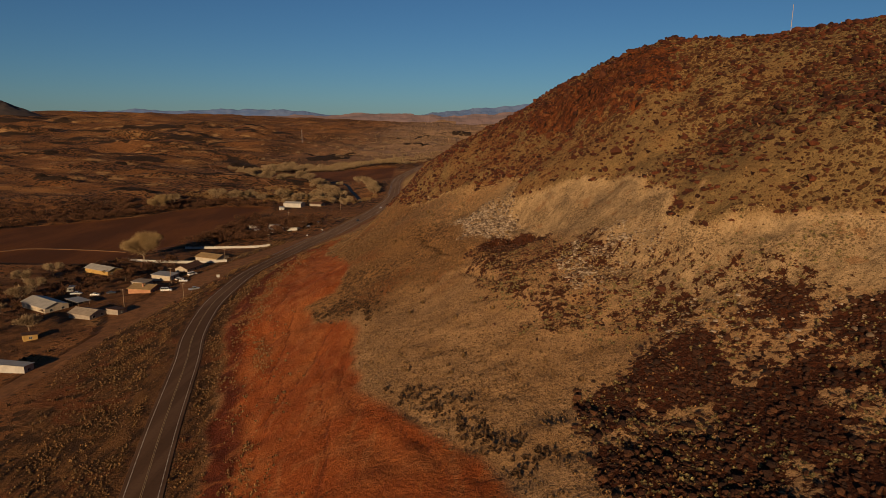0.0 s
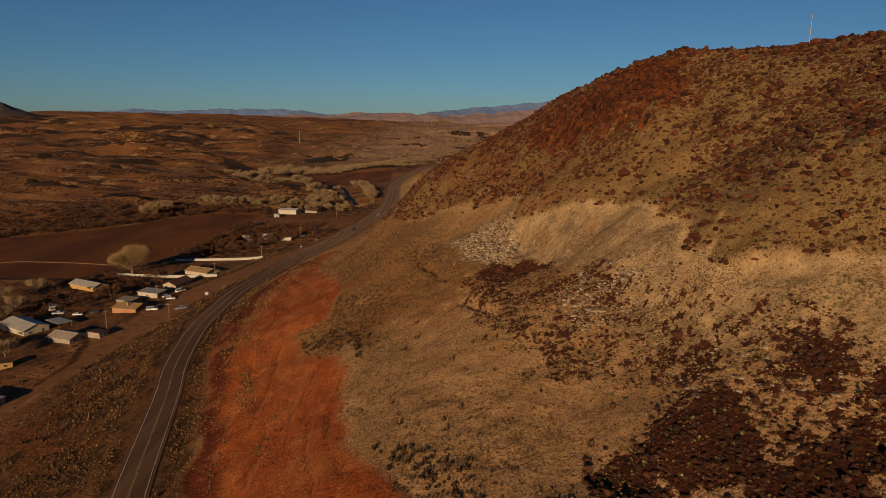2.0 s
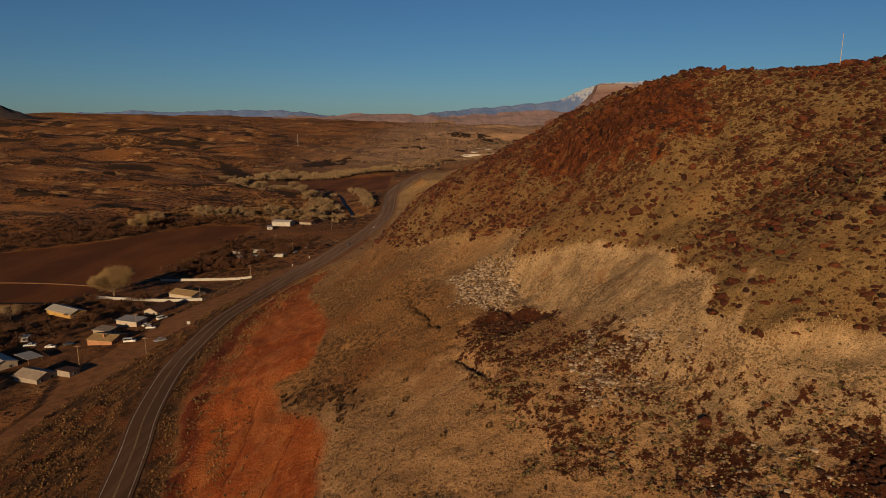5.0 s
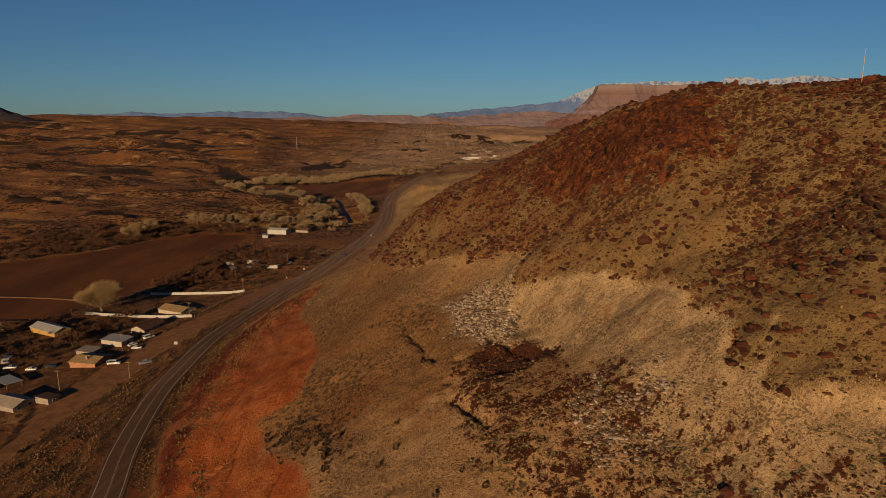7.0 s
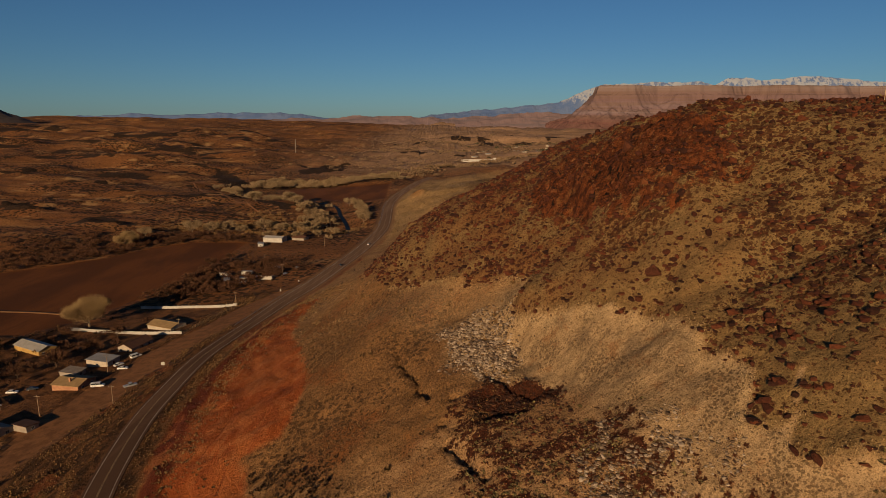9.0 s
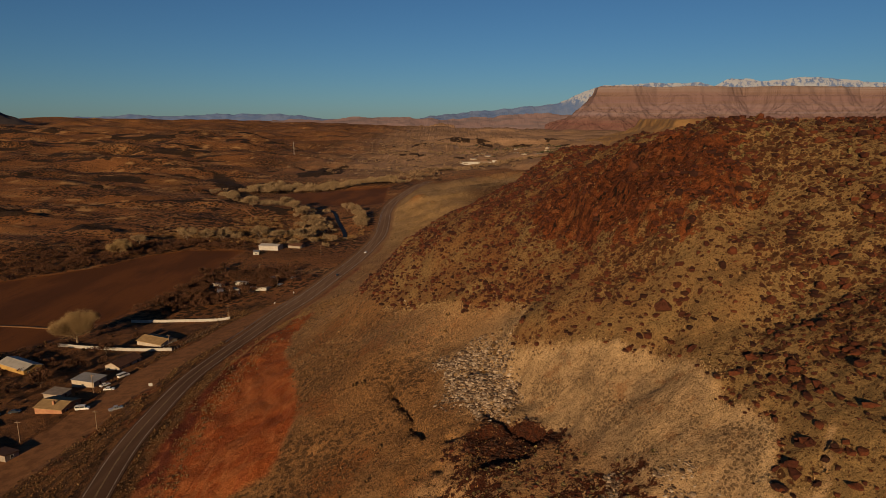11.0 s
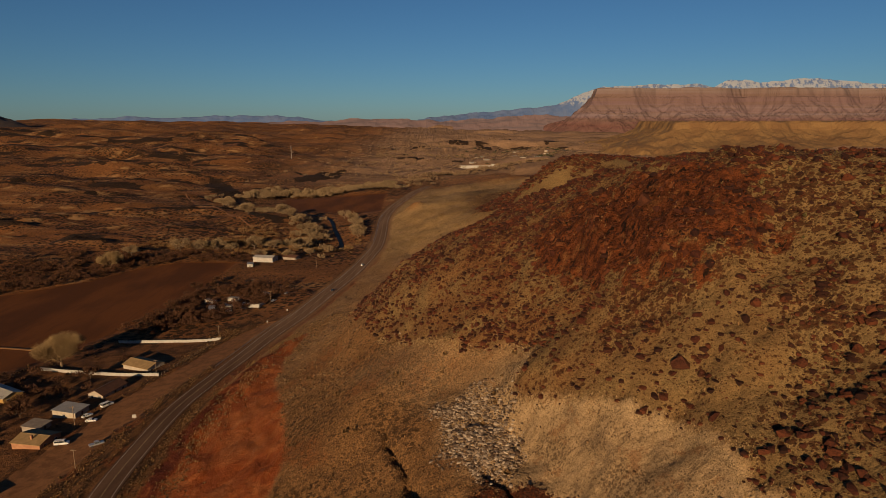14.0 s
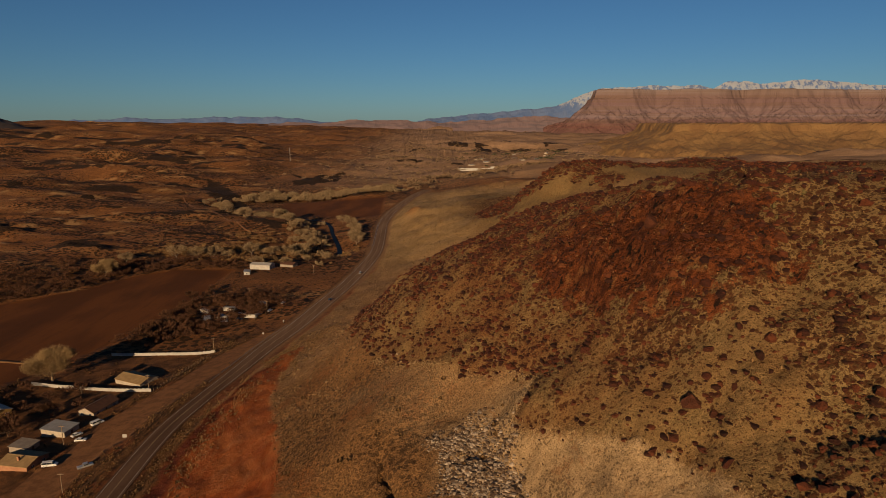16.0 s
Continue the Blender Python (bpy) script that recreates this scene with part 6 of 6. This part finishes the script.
rust_trees = [tree_kind(20 + k, 7, 8, 1.0, RED_TWIGS, DARK_BARK, 900, 1.5) for k in range(3)]
plant_tree(big_tree, -206, 366, 1.0, 0.3, "large rounded bare cottonwood with pale twigs")
plant_tree(big_tree, -297, 594, 0.8, 1.3, "broad bare cottonwood at the edge of the field")
rng = random.Random(5)
for x, y, s in ((-262, 655, 1.1), (-250, 668, 1.0), (-238, 660, 1.2), (-225, 672, 1.3), (-300, 640, 1.0), (-212, 668, 1.0), (-198, 690, 1.2), (-186, 700, 1.0), (-175, 690, 1.1), (-160, 700, 1.2), (-150, 722, 1.3), (-146, 760, 1.3), (-160, 780, 1.2), (-172, 812, 1.3),
                (-96, 740, 1.2), (-98, 770, 1.2), (-103, 800, 1.1), (-112, 835, 1.2), (-120, 870, 1.2), (-135, 905, 1.1), (-190, 850, 1.2), (-205, 890, 1.3), (-225, 930, 1.2), (-150, 640, 0.7), (-128, 655, 0.8), (-275, 930, 1.3), (-300, 985, 1.4), (-330, 1010, 1.4), (-350, 1070, 1.3),
                (-214, 236, 0.6), (-222, 262, 0.7), (-228, 285, 0.6), (-236, 226, 0.8), (-222, 205, 0.8), (-200, 205, 0.7), (-187, 217, 0.6), (-246, 300, 0.7), (-240, 318, 0.7), (-175, 640, 0.8)):
    plant_tree(rng.choice(pale_trees), x + rng.uniform(-3, 3), y + rng.uniform(-4, 4), s * rng.uniform(0.85, 1.15), rng.uniform(0, 6), "bare pale cottonwood in winter on the valley floor", "bare cottonwoods")
for x, y in ((-187, 470), (-180, 500), (-190, 520), (-178, 530), (-170, 515), (-160, 505), (-176, 455), (-165, 450), (-150, 505), (-143, 515), (-182, 545), (-190, 435), (-178, 425), (-196, 290), (-186, 300), (-193, 310), (-184, 325), (-192, 228), (-215, 190), (-230, 250), (-180, 345), (-175, 372)):
    plant_tree(rng.choice(rust_trees), x + rng.uniform(-3, 3), y + rng.uniform(-3, 3), rng.uniform(0.7, 1.2), rng.uniform(0, 6), "small rust-brown bare tree in the yards", "small bare trees")


def crowns(kind_list, line, count, width, lo, hi, seed):
    """Rows of bare crowns in one mesh, along a line."""
    r = np.random.default_rng(seed)
    p = along(line, 4)
    pick = p[r.integers(0, len(p), count)]
    x, y = pick[:, 0] + r.normal(0, width, count), pick[:, 1] + r.normal(0, width, count)
    s = r.uniform(lo, hi, count)
    keep = (sample(hw, x, y) > 14) & (sample(field, x, y) < 0.3)
    return np.stack([x, y, ground(x, y) - 0.3, s, r.uniform(0.8, 1.1, count), r.uniform(0, 6.28, count)], -1)[keep]


GREY_TWIGS = islands("grey_twigs", [(0.17, 0.112, 0.066), (0.11, 0.070, 0.040), (0.21, 0.142, 0.085)], bump=0)
EVERGREEN = islands("evergreen", [(0.03, 0.032, 0.016), (0.05, 0.048, 0.022)], bump=0)
woods = [tree_parts(40 + k, 1.0, 1.15, 0.17, BARK, 260, 2.2)[1] for k in range(5)]
thin = [tree_parts(60 + k, 1.0, 1.2, 0.16, BARK, 170, 2.4)[1] for k in range(4)]
many("river_woods", woods, crowns(woods, [(-110, 655), (-150, 735), (-165, 830), (-200, 900), (-260, 950), (-340, 1030), (-400, 1160)], 120, 14, 5, 11, 3), TWIGS, "bare pale cottonwood grove along the river", "woods")
many("river_woods", woods, crowns(woods, [(-95, 1225), (-180, 1225), (-290, 1235), (-350, 1180)], 260, 16, 8, 14, 4), TWIGS, "bare grey cottonwood belt beyond the far field", "woods")
sparse = [tree_parts(80 + k, 1.0, 1.3, 0.22, BARK, 70, 3.0)[1] for k in range(5)]
many("valley_woods", sparse, crowns(sparse, [(-70, 1290), (-20, 1420), (60, 1600), (160, 1720), (330, 1800), (480, 1900)], 420, 26, 6, 12, 5), GREY_TWIGS, "grey-brown belt of bare trees down the valley", "woods")
many("valley_woods", sparse, crowns(sparse, [(-150, 1500), (-60, 1800), (-100, 2200), (200, 2200), (500, 2100), (700, 2300), (350, 2600), (0, 2700), (-250, 2300)], 1200, 130, 4.5, 10, 11), GREY_TWIGS, "bare trees scattered over the far valley", "woods")
many("field_thicket", sparse, crowns(sparse, [(-520, 400), (-430, 500), (-370, 560), (-330, 610), (-300, 645)], 650, 24, 2.5, 5.5, 12), RED_TWIGS, "broad rust-brown thicket beyond the field", "thicket")
many("field_thicket", thin, crowns(thin, [(-430, 385), (-375, 478), (-330, 528), (-302, 560), (-280, 612), (-250, 634), (-195, 636)], 480, 14, 3, 6.5, 6), RED_TWIGS, "rust-brown thicket along the edge of the field", "thicket")
many("yard_thicket", thin, crowns(thin, [(-200, 440), (-185, 490), (-165, 520), (-140, 520), (-125, 500), (-150, 460), (-170, 430)], 420, 12, 2.5, 6, 7), RED_TWIGS, "rust-brown winter brush round the cluttered yards", "thicket")
many("yard_thicket", thin, crowns(thin, [(-240, 200), (-225, 240), (-215, 290), (-190, 320), (-200, 345), (-235, 330)], 200, 12, 2.0, 4.5, 8), RED_TWIGS, "rust-brown winter brush round the houses", "thicket")
many("river_brush", thin, crowns(thin, [(-105, 680), (-130, 690), (-170, 660), (-240, 700), (-300, 690), (-180, 740), (-230, 800)], 340, 18, 3, 6, 9), SAGE, "grey-brown brush on the river flats", "thicket")
many("town_trees", sparse, crowns(sparse, [(120, 1850), (300, 1950), (380, 2250), (220, 2450), (60, 2300), (500, 2400)], 70, 30, 7, 12, 10), EVERGREEN, "dark evergreens among far houses", "woods")
rng = random.Random(9)
for k in range(26):
    x, y = rng.uniform(40, 460), rng.uniform(1720, 2300)
    house("far_house", "distant pale-roofed house in the valley town", x, y, rng.uniform(0, 180), rng.uniform(9, 13), rng.uniform(12, 24), 3, 1.6, PLASTER, CREAM_ROOF if rng.random() < 0.5 else GREY_ROOF)
for wx, wy, wl in ((104, 1772, 85), (62, 1796, 40), (152, 1784, 46)):
    flat_house("warehouse", "long white-roofed warehouse far down the valley", wx, wy, 88, 20, wl, 6, WHITE, WHITE, 2.5, category="warehouse")
